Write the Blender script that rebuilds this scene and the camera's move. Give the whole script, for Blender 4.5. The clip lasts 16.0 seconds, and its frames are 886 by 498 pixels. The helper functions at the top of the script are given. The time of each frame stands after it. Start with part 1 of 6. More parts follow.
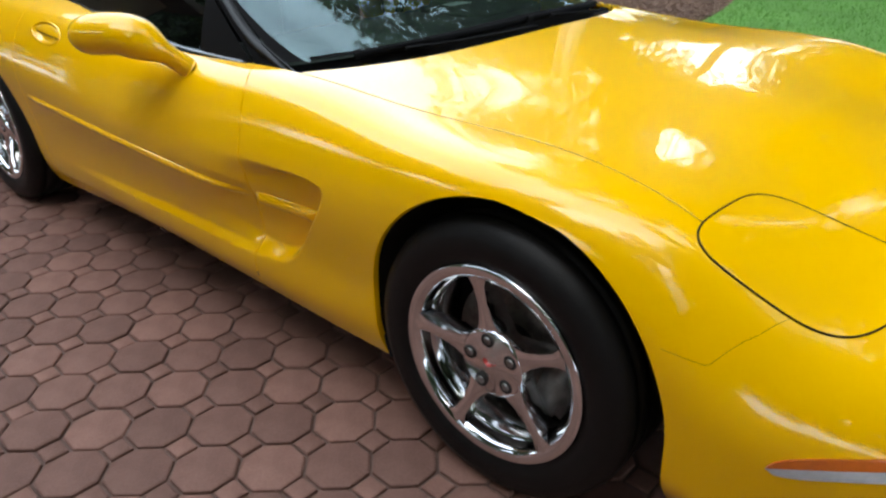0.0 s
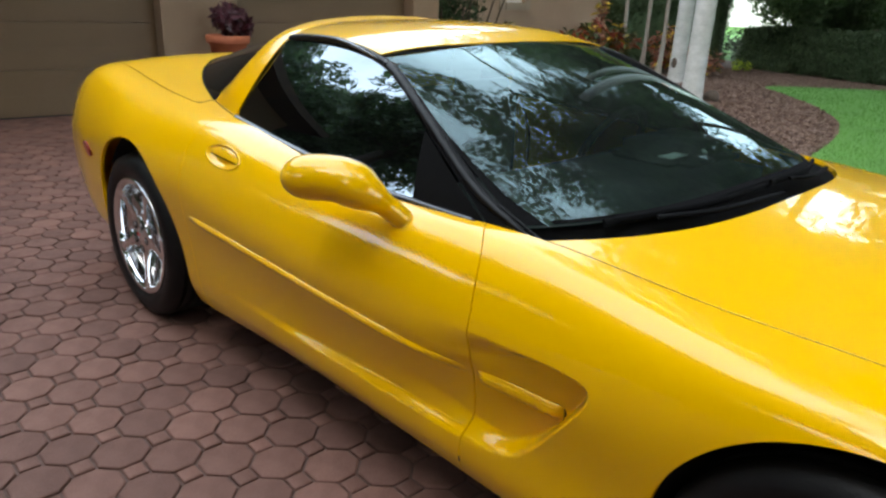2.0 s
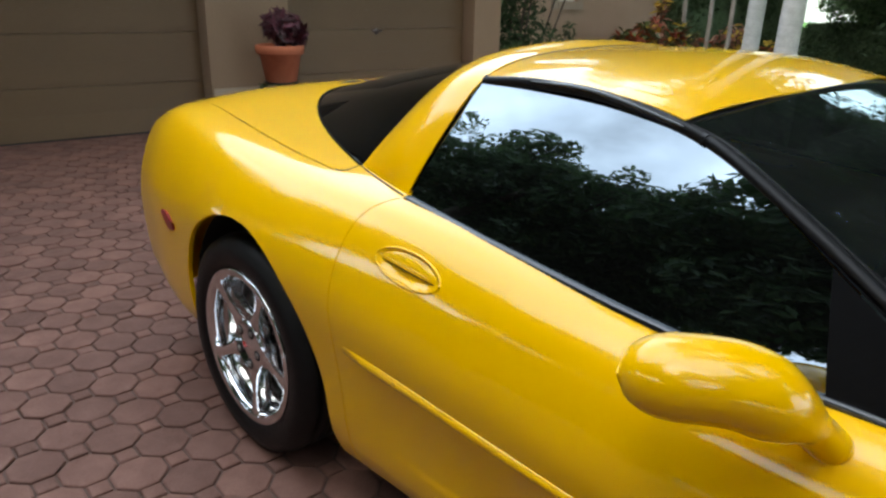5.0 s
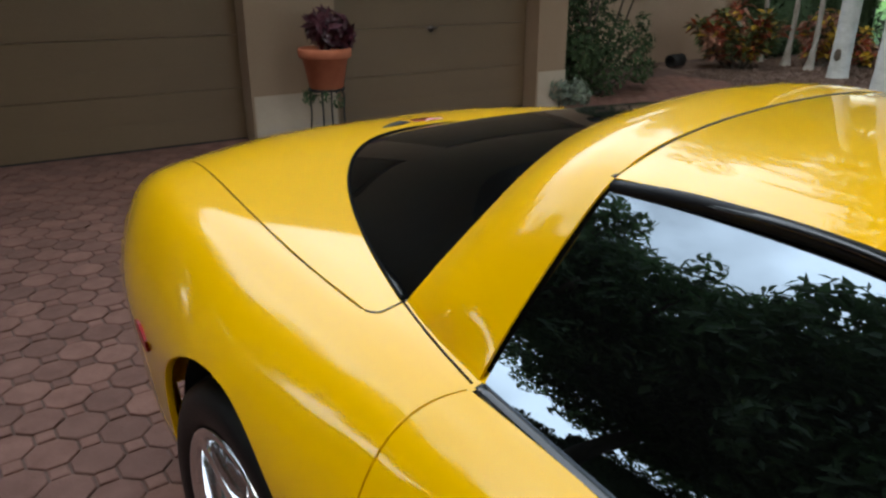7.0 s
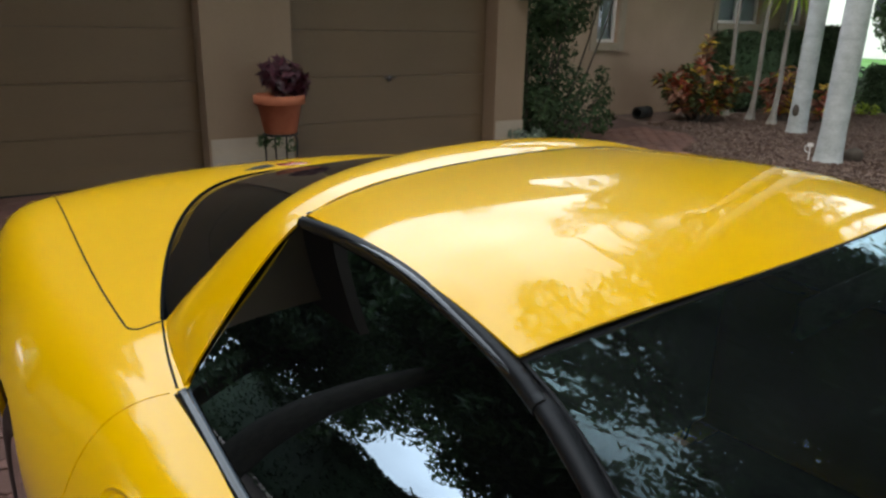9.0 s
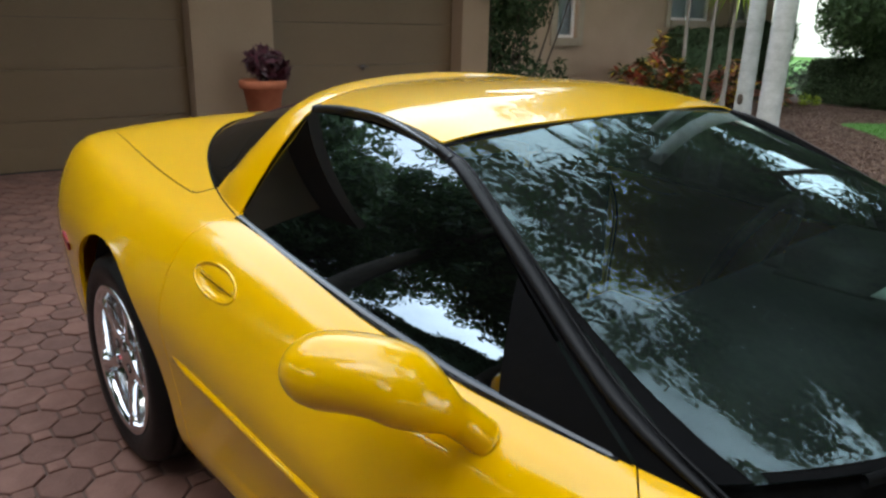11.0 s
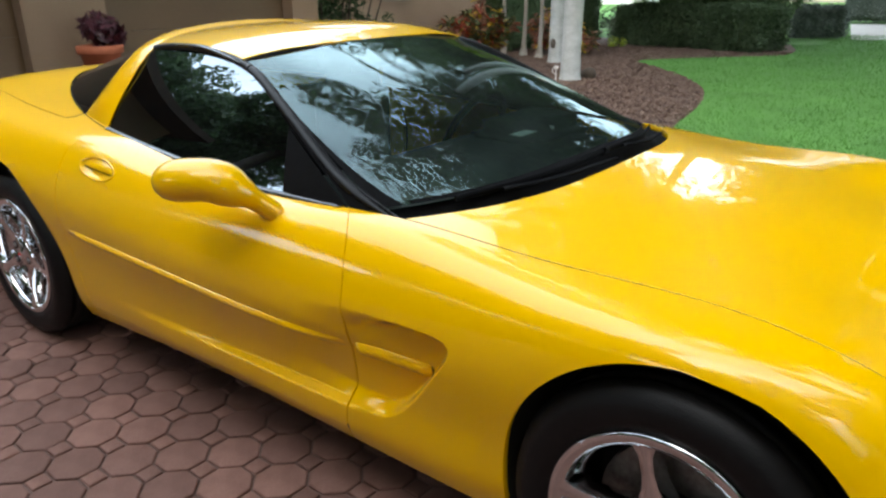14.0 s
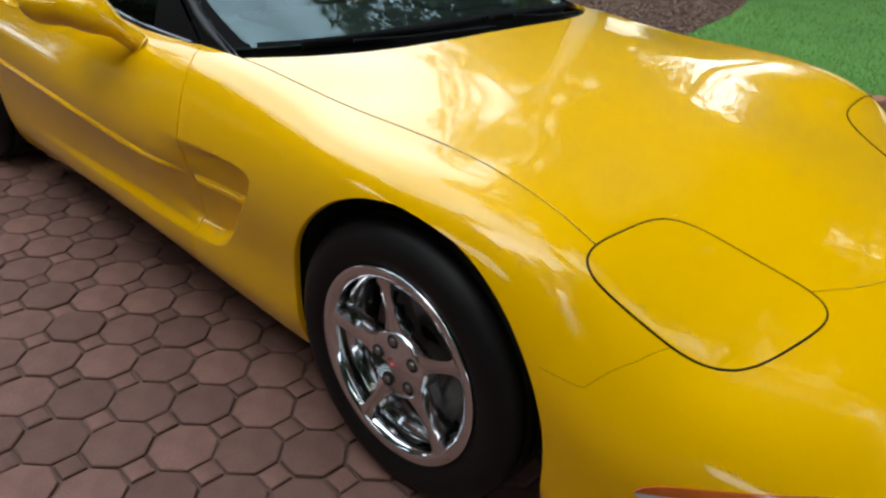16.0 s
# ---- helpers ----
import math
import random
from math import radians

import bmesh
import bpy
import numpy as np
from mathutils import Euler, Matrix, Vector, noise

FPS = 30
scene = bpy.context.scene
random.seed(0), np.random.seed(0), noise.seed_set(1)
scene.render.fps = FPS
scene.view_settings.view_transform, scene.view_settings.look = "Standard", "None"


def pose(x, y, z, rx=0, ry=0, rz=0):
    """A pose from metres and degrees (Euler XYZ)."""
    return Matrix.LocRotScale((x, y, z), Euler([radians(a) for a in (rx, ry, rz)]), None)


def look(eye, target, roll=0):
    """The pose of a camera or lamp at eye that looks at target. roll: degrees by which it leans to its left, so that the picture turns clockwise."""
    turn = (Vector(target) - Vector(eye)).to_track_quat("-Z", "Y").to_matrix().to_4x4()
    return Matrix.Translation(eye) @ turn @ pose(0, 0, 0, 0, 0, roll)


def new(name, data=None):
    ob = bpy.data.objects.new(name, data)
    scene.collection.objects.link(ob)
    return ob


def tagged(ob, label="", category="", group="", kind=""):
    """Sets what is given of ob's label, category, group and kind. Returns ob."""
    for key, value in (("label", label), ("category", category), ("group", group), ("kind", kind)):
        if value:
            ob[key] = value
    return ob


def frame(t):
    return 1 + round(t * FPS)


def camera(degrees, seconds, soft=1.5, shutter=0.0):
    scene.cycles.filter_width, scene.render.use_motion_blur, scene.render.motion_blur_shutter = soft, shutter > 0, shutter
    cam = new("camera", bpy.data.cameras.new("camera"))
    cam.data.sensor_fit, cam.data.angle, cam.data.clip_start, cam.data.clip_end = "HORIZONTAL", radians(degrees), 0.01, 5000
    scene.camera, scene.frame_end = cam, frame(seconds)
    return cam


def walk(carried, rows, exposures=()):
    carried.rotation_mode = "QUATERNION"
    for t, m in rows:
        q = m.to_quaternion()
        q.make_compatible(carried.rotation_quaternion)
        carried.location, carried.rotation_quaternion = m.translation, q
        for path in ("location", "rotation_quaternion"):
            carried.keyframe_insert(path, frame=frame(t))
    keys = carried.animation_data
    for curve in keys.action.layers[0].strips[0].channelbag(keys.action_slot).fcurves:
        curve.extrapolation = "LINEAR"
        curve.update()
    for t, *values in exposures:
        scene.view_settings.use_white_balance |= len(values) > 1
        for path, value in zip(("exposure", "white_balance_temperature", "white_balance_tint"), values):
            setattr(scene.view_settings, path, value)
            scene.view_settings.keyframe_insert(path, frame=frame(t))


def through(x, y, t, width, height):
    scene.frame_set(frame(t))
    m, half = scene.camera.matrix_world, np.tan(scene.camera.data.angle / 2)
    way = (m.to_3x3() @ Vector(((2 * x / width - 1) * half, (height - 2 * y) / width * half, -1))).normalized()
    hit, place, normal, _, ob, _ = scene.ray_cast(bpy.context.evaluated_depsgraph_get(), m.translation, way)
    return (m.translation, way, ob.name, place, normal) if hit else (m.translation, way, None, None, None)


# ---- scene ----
cam = camera(63.1, 16.0, 2.5)
PATH = [
    (0, (0.755, -1.877, 1.22), (-0.438, -0.547, 0.32), -0.8),
    (0.5, (0.575, -1.919, 1.225), (-0.62, -0.536, 0.414), -0.1),
    (1, (0.424, -1.976, 1.288), (-0.8, -0.579, 0.546), 0.7),
    (1.5, (0.324, -1.999, 1.313), (-0.942, -0.612, 0.624), 1.6),
    (2, (0.179, -1.968, 1.307), (-1.165, -0.646, 0.639), 2.1),
    (2.5, (-0.006, -1.894, 1.302), (-1.363, -0.596, 0.615), 2.4),
    (3, (-0.136, -1.869, 1.318), (-1.481, -0.578, 0.595), 3.0),
    (3.5, (-0.363, -1.879, 1.326), (-1.714, -0.582, 0.623), 3.0),
    (4, (-0.592, -1.895, 1.346), (-1.913, -0.552, 0.673), 2.0),
    (4.2, (-0.651, -1.896, 1.345), (-1.963, -0.541, 0.679), 1.9),
    (6.3, (-1.301, -1.471, 1.366), (-2.773, -0.317, 0.658), 0.2),
    (6.5, (-1.376, -1.426, 1.379), (-2.844, -0.269, 0.667), 0.3),
    (7, (-1.489, -1.316, 1.421), (-2.943, -0.145, 0.703), 0.1),
    (7.5, (-1.48, -1.219, 1.446), (-2.9, 0.011, 0.76), -0.1),
    (8, (-1.331, -1.072, 1.465), (-2.783, 0.153, 0.839), 0.4),
    (8.2, (-1.262, -1.012, 1.478), (-2.754, 0.17, 0.865), 0.0),
    (10.5, (-0.657, -1.364, 1.374), (-2.104, -0.113, 0.79), 3.5),
    (11, (-0.456, -1.499, 1.351), (-1.898, -0.246, 0.76), 1.1),
    (11.5, (-0.324, -1.592, 1.358), (-1.754, -0.335, 0.745), -0.5),
    (12, (-0.257, -1.707, 1.372), (-1.648, -0.405, 0.765), 1.9),
    (12.5, (-0.16, -1.875, 1.359), (-1.497, -0.508, 0.772), 1.0),
    (13, (-0.049, -1.953, 1.342), (-1.302, -0.512, 0.746), -0.4),
    (13.5, (0.159, -1.995, 1.35), (-1.028, -0.512, 0.723), 0.4),
    (14, (0.373, -2.017, 1.337), (-0.783, -0.537, 0.649), -1.0),
    (14.5, (0.49, -1.978, 1.312), (-0.615, -0.498, 0.546), -0.7),
    (15, (0.615, -1.861, 1.278), (-0.457, -0.385, 0.458), 1.9),
    (15.5, (0.737, -1.752, 1.249), (-0.426, -0.388, 0.363), 1.5),
    (16, (0.887, -1.739, 1.266), (-0.299, -0.435, 0.321), 3.4),
]
EXPOSURE = [(t, stops, 7150, 10) for t, stops in ((0, 0.16), (1, 0.2), (2, 0.09), (4, 0.1), (6.5, -0.38), (8, -0.45), (10.5, -0.3), (12.0, 0.08), (13.2, 0.22), (14.5, 0.08), (16, -0.2))]
walk(cam, [(t, look(eye, target, roll)) for t, eye, target, roll in PATH], EXPOSURE)

# ---- light ----
SUN_ELEVATION, SUN_AZIMUTH = radians(52), radians(165)
world = bpy.data.worlds.new("sky")
scene.world = world
world.use_nodes = True
wn = world.node_tree
sky = wn.nodes.new("ShaderNodeTexSky")
sky.sky_type, sky.sun_disc = "NISHITA", False
sky.sun_elevation, sky.sun_rotation = SUN_ELEVATION, SUN_AZIMUTH
sky.air_density, sky.dust_density, sky.ozone_density = 1.0, 4.0, 1.0
wn.nodes["Background"].inputs["Strength"].default_value = 0.15
# a bright layer of thin cloud over the blue
cloud = wn.nodes.new("ShaderNodeTexNoise")
cloud.inputs["Scale"].default_value, cloud.inputs["Detail"].default_value, cloud.inputs["Roughness"].default_value = 2.2, 6, 0.55
cover = wn.nodes.new("ShaderNodeMapRange")
cover.inputs["From Min"].default_value, cover.inputs["From Max"].default_value, cover.inputs["To Min"].default_value, cover.inputs["To Max"].default_value = 0.36, 0.62, 0.35, 1.0
layer = wn.nodes.new("ShaderNodeMix")
layer.data_type = "RGBA"
layer.inputs["B"].default_value = (27.0, 32.8, 40.5, 1)
wn.links.new(cloud.outputs["Fac"], cover.inputs["Value"])
wn.links.new(cover.outputs["Result"], layer.inputs["Factor"])
wn.links.new(sky.outputs["Color"], layer.inputs["A"])
wn.links.new(layer.outputs["Result"], wn.nodes["Background"].inputs["Color"])
sun = new("sun", bpy.data.lights.new("sun", "SUN"))
sun.data.energy, sun.data.angle, sun.data.color = 1.6, radians(45), (1.0, 0.96, 0.90)
sun.matrix_world = look((0, 0, 30), (30 * math.sin(SUN_AZIMUTH) * -1, 30 * math.cos(SUN_AZIMUTH) * -1, 30 - 30 * math.tan(SUN_ELEVATION)))

# ---- materials ----
def nodes_of(name):
    m = bpy.data.materials.new(name)
    m.use_nodes = True
    return m, m.node_tree.nodes, m.node_tree.links, m.node_tree.nodes["Principled BSDF"]


def surface(name, colour, other=None, rough=0.6, scale=20.0, fine=120.0, bump=0.0, bump_scale=60.0, metal=0.0, coat=0.0, pieces=0.0, sheen=0.0, stretch=(1, 1, 1), spec=0.5, through=0.0):
    """A surface of two tones with coarse and fine variation, its own relief, and a shift of tone from piece to piece."""
    m, n, l, b = nodes_of(name)
    co = n.new("ShaderNodeTexCoord")
    mp = n.new("ShaderNodeMapping")
    mp.inputs["Scale"].default_value = stretch
    l.new(co.outputs["Object"], mp.inputs["Vector"])
    big = n.new("ShaderNodeTexNoise")
    big.inputs["Scale"].default_value, big.inputs["Detail"].default_value, big.inputs["Roughness"].default_value = scale, 4, 0.6
    small = n.new("ShaderNodeTexNoise")
    small.inputs["Scale"].default_value, small.inputs["Detail"].default_value = fine, 3
    for t in (big, small):
        l.new(mp.outputs["Vector"], t.inputs["Vector"])
    add = n.new("ShaderNodeMath")
    add.operation = "MULTIPLY_ADD"
    l.new(small.outputs["Fac"], add.inputs[0])
    add.inputs[1].default_value = 0.5
    l.new(big.outputs["Fac"], add.inputs[2])
    ramp = n.new("ShaderNodeValToRGB")
    other = other or tuple(c * 0.75 for c in colour)
    ramp.color_ramp.elements[0].position, ramp.color_ramp.elements[1].position = 0.5, 1.0
    ramp.color_ramp.elements[0].color, ramp.color_ramp.elements[1].color = (*other, 1), (*colour, 1)
    l.new(add.outputs[0], ramp.inputs["Fac"])
    out = ramp.outputs["Color"]
    if pieces:
        info, geo = n.new("ShaderNodeObjectInfo"), n.new("ShaderNodeNewGeometry")
        both = n.new("ShaderNodeMath")
        l.new(info.outputs["Random"], both.inputs[0])
        l.new(geo.outputs["Random Per Island"], both.inputs[1])
        frac = n.new("ShaderNodeMath")
        frac.operation = "FRACT"
        l.new(both.outputs[0], frac.inputs[0])
        span = n.new("ShaderNodeMapRange")
        span.inputs["To Min"].default_value, span.inputs["To Max"].default_value = 1 - pieces, 1 + pieces
        l.new(frac.outputs[0], span.inputs["Value"])
        hsv = n.new("ShaderNodeHueSaturation")
        l.new(span.outputs[0], hsv.inputs["Value"])
        l.new(out, hsv.inputs["Color"])
        out = hsv.outputs["Color"]
    l.new(out, b.inputs["Base Color"])
    b.inputs["Roughness"].default_value, b.inputs["Metallic"].default_value = rough, metal
    b.inputs["Coat Weight"].default_value, b.inputs["Sheen Weight"].default_value = coat, sheen
    b.inputs["Coat Roughness"].default_value = 0.03
    b.inputs["Specular IOR Level"].default_value = spec
    if bump:
        t = n.new("ShaderNodeTexNoise")
        t.inputs["Scale"].default_value, t.inputs["Detail"].default_value = bump_scale, 5
        l.new(mp.outputs["Vector"], t.inputs["Vector"])
        bp = n.new("ShaderNodeBump")
        bp.inputs["Strength"].default_value, bp.inputs["Distance"].default_value = bump, 0.01
        l.new(t.outputs["Fac"], bp.inputs["Height"])
        l.new(bp.outputs["Normal"], b.inputs["Normal"])
    if through:  # thin leaves let some of the light pass
        veil, both = n.new("ShaderNodeBsdfTranslucent"), n.new("ShaderNodeMixShader")
        l.new(out, veil.inputs["Color"])
        both.inputs[0].default_value = through
        l.new(b.outputs[0], both.inputs[1])
        l.new(veil.outputs[0], both.inputs[2])
        l.new(both.outputs[0], n["Material Output"].inputs["Surface"])
    return m


def glass(name, tint, ior=1.5, film=(1, 1, 1), haze=0.0):
    """A thin sheet: it lets tinted light through and mirrors by Fresnel's law."""
    m, n, l, b = nodes_of(name)
    clear, shine, mix, fr = (n.new("ShaderNode" + k) for k in ("BsdfTransparent", "BsdfGlossy", "MixShader", "Fresnel"))
    clear.inputs["Color"].default_value = (*tint, 1)
    shine.inputs["Roughness"].default_value, shine.inputs["Color"].default_value = 0.0, (*film, 1)
    fr.inputs["IOR"].default_value = ior
    l.new(fr.outputs[0], mix.inputs[0])
    l.new(clear.outputs[0], mix.inputs[1])
    l.new(shine.outputs[0], mix.inputs[2])
    out = mix.outputs[0]
    if haze:  # a thin uneven diffuse haze painted over the sheet to lift its dark tones
        haze_layer, over, spots = n.new("ShaderNodeBsdfDiffuse"), n.new("ShaderNodeMixShader"), n.new("ShaderNodeTexNoise")
        haze_layer.inputs["Color"].default_value = (0.46, 0.5, 0.5, 1)
        spots.inputs["Scale"].default_value, spots.inputs["Detail"].default_value = 6, 5
        amount = n.new("ShaderNodeMapRange")
        amount.inputs["From Min"].default_value, amount.inputs["From Max"].default_value = 0.3, 0.7
        amount.inputs["To Min"].default_value, amount.inputs["To Max"].default_value = haze * 0.6, haze * 1.4
        l.new(spots.outputs["Fac"], amount.inputs["Value"])
        l.new(amount.outputs["Result"], over.inputs[0])
        l.new(out, over.inputs[1])
        l.new(haze_layer.outputs[0], over.inputs[2])
        out = over.outputs[0]
    l.new(out, n["Material Output"].inputs["Surface"])
    return m


PAINT = surface("yellow_car_paint", (0.88, 0.468, 0.001), (0.86, 0.455, 0.001), rough=0.35, scale=3, fine=900, coat=1.0, spec=0.08)
PAINT.node_tree.nodes["Principled BSDF"].inputs["Coat IOR"].default_value = 1.50
PAINT.node_tree.nodes["Principled BSDF"].inputs["Coat Roughness"].default_value = 0.045
BLACK_TRIM = surface("black_trim", (0.007, 0.007, 0.008), rough=0.45, scale=15, bump=0.05, bump_scale=400, spec=0.2)
GLOSS_BLACK = surface("gloss_black_strip", (0.01, 0.01, 0.011), rough=0.12, spec=0.8)
COWL = surface("cowl_plastic", (0.004, 0.004, 0.0045), rough=0.9, spec=0.1, bump=0.1)
NUT = surface("dull_nut_metal", (0.35, 0.36, 0.36), (0.25, 0.26, 0.26), rough=0.35, metal=1.0)
SEAL = surface("gap_rubber", (0.01, 0.009, 0.008), rough=0.8)
CHROME = surface("polished_wheel", (0.76, 0.77, 0.78), (0.68, 0.69, 0.70), rough=0.09, metal=1.0, scale=30)
BARREL = surface("brushed_barrel", (0.58, 0.59, 0.60), (0.42, 0.43, 0.44), rough=0.11, metal=1.0, scale=20)
RUBBER = surface("tyre_rubber", (0.0065, 0.006, 0.006), (0.0042, 0.004, 0.004), rough=0.45, scale=40, bump=0.15, bump_scale=300, spec=0.2)
IRON = surface("brake_iron", (0.20, 0.18, 0.165), (0.10, 0.085, 0.075), rough=0.42, metal=0.8, scale=40)
CALIPER = surface("brake_caliper", (0.26, 0.25, 0.24), (0.16, 0.15, 0.145), rough=0.42, metal=0.6)
LINER = surface("arch_liner", (0.012, 0.012, 0.012), rough=0.9, bump=0.2)
TINT = glass("tinted_side_glass", (0.006, 0.0065, 0.008), 3.1, (0.76, 0.89, 1.0), 0.003)
SCREEN = glass("windscreen_glass", (0.40, 0.52, 0.49), 1.70, (0.66, 0.88, 0.90), 0.012)
REAR = glass("tinted_rear_glass", (0.002, 0.002, 0.0022), 1.36, (1, 1, 1), 0.009)
AMBER = surface("amber_lens", (0.62, 0.13, 0.01), rough=0.12, coat=1.0)
CLEARLENS = surface("clear_lens", (0.55, 0.56, 0.58), rough=0.1, coat=1.0)
REDLENS = surface("red_lens", (0.38, 0.008, 0.008), (0.25, 0.005, 0.005), rough=0.3)
LEATHER = surface("black_leather", (0.010, 0.010, 0.010), rough=0.7, bump=0.15, bump_scale=200, spec=0.15)
DASH = surface("dashboard_vinyl", (0.05, 0.056, 0.055), rough=0.6, bump=0.1, bump_scale=300)
CARD = surface("pale_card", (0.8, 0.86, 0.8), rough=0.6)
PAVER = surface("clay_paver", (0.196, 0.100, 0.077), (0.122, 0.057, 0.043), rough=0.72, spec=0.3, scale=9, fine=160, bump=0.35, bump_scale=220, pieces=0.21)
JOINT = surface("joint_sand", (0.13, 0.076, 0.060), (0.085, 0.048, 0.038), rough=0.95, scale=30, bump=0.5, bump_scale=200)
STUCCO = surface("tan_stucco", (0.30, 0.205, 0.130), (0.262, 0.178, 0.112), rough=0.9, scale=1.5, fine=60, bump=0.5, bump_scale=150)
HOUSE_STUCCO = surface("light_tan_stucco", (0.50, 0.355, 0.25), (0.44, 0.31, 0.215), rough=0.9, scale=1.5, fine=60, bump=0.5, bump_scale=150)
STUCCO_PALE = surface("pale_stucco_base", (0.46, 0.37, 0.275), (0.40, 0.32, 0.235), rough=0.9, scale=3, fine=60, bump=0.4, bump_scale=150)
# dark colour for the unseen eave, to keep its reflection in the side window dark
DARK_EAVE = surface("brown_soffit_boards", (0.085, 0.055, 0.035), (0.065, 0.042, 0.028), rough=0.8, scale=4, fine=40, bump=0.3)
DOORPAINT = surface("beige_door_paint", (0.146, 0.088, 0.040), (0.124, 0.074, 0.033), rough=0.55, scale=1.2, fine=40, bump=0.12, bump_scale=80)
WHITE = surface("white_paint", (0.86, 0.80, 0.76), (0.81, 0.76, 0.72), rough=0.5, scale=4)
CREAM = surface("cream_stucco", (0.52, 0.44, 0.36), (0.45, 0.38, 0.30), rough=0.85, scale=2, bump=0.2)
PANE = glass("window_pane", (0.82, 0.85, 0.86), 1.6)
PANE_BACK = surface("pale_window_blind", (0.55, 0.56, 0.56), (0.46, 0.47, 0.47), rough=0.8, scale=6)
DARKROOM = surface("dark_room", (0.03, 0.03, 0.035), rough=0.9)
MULCH = surface("bark_mulch", (0.25, 0.168, 0.132), (0.115, 0.073, 0.057), rough=0.95, scale=6, fine=150, bump=0.6, bump_scale=130, pieces=0.25)
TURF = surface("turf", (0.105, 0.27, 0.048), (0.066, 0.19, 0.032), rough=0.9, scale=1.1, fine=120, bump=0.6, bump_scale=90)
GRASS = surface("grass_blade", (0.108, 0.298, 0.052), (0.067, 0.207, 0.034), rough=0.6, scale=1.1, fine=14, pieces=0.14, through=0.25)
SOIL = surface("soil", (0.13, 0.10, 0.07), (0.08, 0.06, 0.045), rough=0.95, scale=0.5, fine=20, bump=0.5)
BRICK = surface("border_brick", (0.40, 0.19, 0.12), (0.28, 0.12, 0.08), rough=0.85, scale=15, bump=0.3, pieces=0.2)
PALMBARK = surface("palm_bark", (0.58, 0.59, 0.57), (0.37, 0.385, 0.36), rough=0.85, scale=6, fine=45, bump=0.22, bump_scale=25, stretch=(1, 1, 1.6))
SLENDER = surface("young_palm_bark", (0.36, 0.33, 0.29), (0.24, 0.21, 0.18), rough=0.85, scale=8, bump=0.3)
BARK = surface("tree_bark", (0.11, 0.085, 0.065), (0.055, 0.042, 0.032), rough=0.9, scale=12, bump=0.8, bump_scale=30, stretch=(1, 1, 0.3))
LEAF = surface("oak_leaf", (0.10, 0.158, 0.068), (0.058, 0.10, 0.04), rough=0.5, scale=1.5, fine=30, pieces=0.4, through=0.5)
HEDGE = surface("hedge_leaf", (0.092, 0.142, 0.072), (0.052, 0.09, 0.042), rough=0.65, scale=2, fine=30, pieces=0.4, spec=0.2)
CONCRETE = surface("pale_concrete", (0.5, 0.48, 0.44), (0.42, 0.4, 0.37), rough=0.9, scale=1, fine=40)
HEDGE_GREY = surface("grey_hedge_leaf", (0.20, 0.235, 0.20), (0.12, 0.15, 0.125), rough=0.6, scale=2, pieces=0.3)
SHRUB = surface("shrub_leaf", (0.065, 0.105, 0.045), (0.034, 0.06, 0.024), rough=0.7, scale=2, pieces=0.4, spec=0.2)
GARDEN_LEAF = surface("garden_tree_leaf", (0.13, 0.20, 0.092), (0.075, 0.13, 0.052), rough=0.6, scale=1.5, fine=30, pieces=0.4, spec=0.25, through=0.3)
SILVER = surface("silver_leaf", (0.22, 0.26, 0.2), (0.12, 0.16, 0.11), rough=0.6, pieces=0.3)
CROTON_RED = surface("croton_red_leaf", (0.55, 0.13, 0.06), (0.28, 0.06, 0.045), rough=0.35, scale=8, pieces=0.4, through=0.3)
CROTON_PINK = surface("croton_pink_leaf", (0.52, 0.30, 0.21), (0.33, 0.15, 0.11), rough=0.4, scale=8, pieces=0.4, through=0.3)
CROTON_YELLOW = surface("croton_yellow_leaf", (0.78, 0.58, 0.09), (0.5, 0.32, 0.06), rough=0.35, scale=8, pieces=0.3, through=0.3)
CROTON_GREEN = surface("croton_green_leaf", (0.13, 0.16, 0.06), (0.07, 0.09, 0.03), rough=0.35, scale=8, pieces=0.4)
PURPLE = surface("purple_leaf", (0.085, 0.014, 0.026), (0.035, 0.007, 0.013), rough=0.45, scale=10, pieces=0.4)
LIME = surface("lime_leaf", (0.42, 0.5, 0.06), (0.25, 0.36, 0.04), rough=0.4, pieces=0.3, through=0.3)
TERRACOTTA = surface("terracotta", (0.5, 0.155, 0.075), (0.4, 0.115, 0.055), rough=0.8, scale=12, bump=0.2)
WROUGHT = surface("wrought_iron", (0.025, 0.025, 0.025), rough=0.5, metal=0.6)
ROOFTILE = surface("roof_tile", (0.35, 0.22, 0.16), rough=0.8, pieces=0.2)
ASPHALT = surface("asphalt", (0.06, 0.06, 0.06), rough=0.9, scale=2, fine=200, bump=0.3)
EMBLEM_RED = surface("emblem_red", (0.45, 0.02, 0.02), rough=0.2, coat=1)

# ---- building tools ----
def put(name, verts, faces, mat, parent=None, label="", normals=None, smooth=True, mats=None, index=None):
    me = bpy.data.meshes.new(name)
    me.from_pydata([tuple(map(float, v)) for v in verts], [], [tuple(map(int, f)) for f in faces])
    for m in (mats or [mat]):
        me.materials.append(m)
    if index is not None:
        me.polygons.foreach_set("material_index", np.array(index, dtype=np.int32))
    me.polygons.foreach_set("use_smooth", np.full(len(me.polygons), bool(smooth)))
    me.update()
    if normals is not None:
        me.normals_split_custom_set_from_vertices([tuple(map(float, n)) for n in normals])
    ob = new(name, me)
    ob.parent = parent
    if label:
        tagged(ob, label)
    return ob


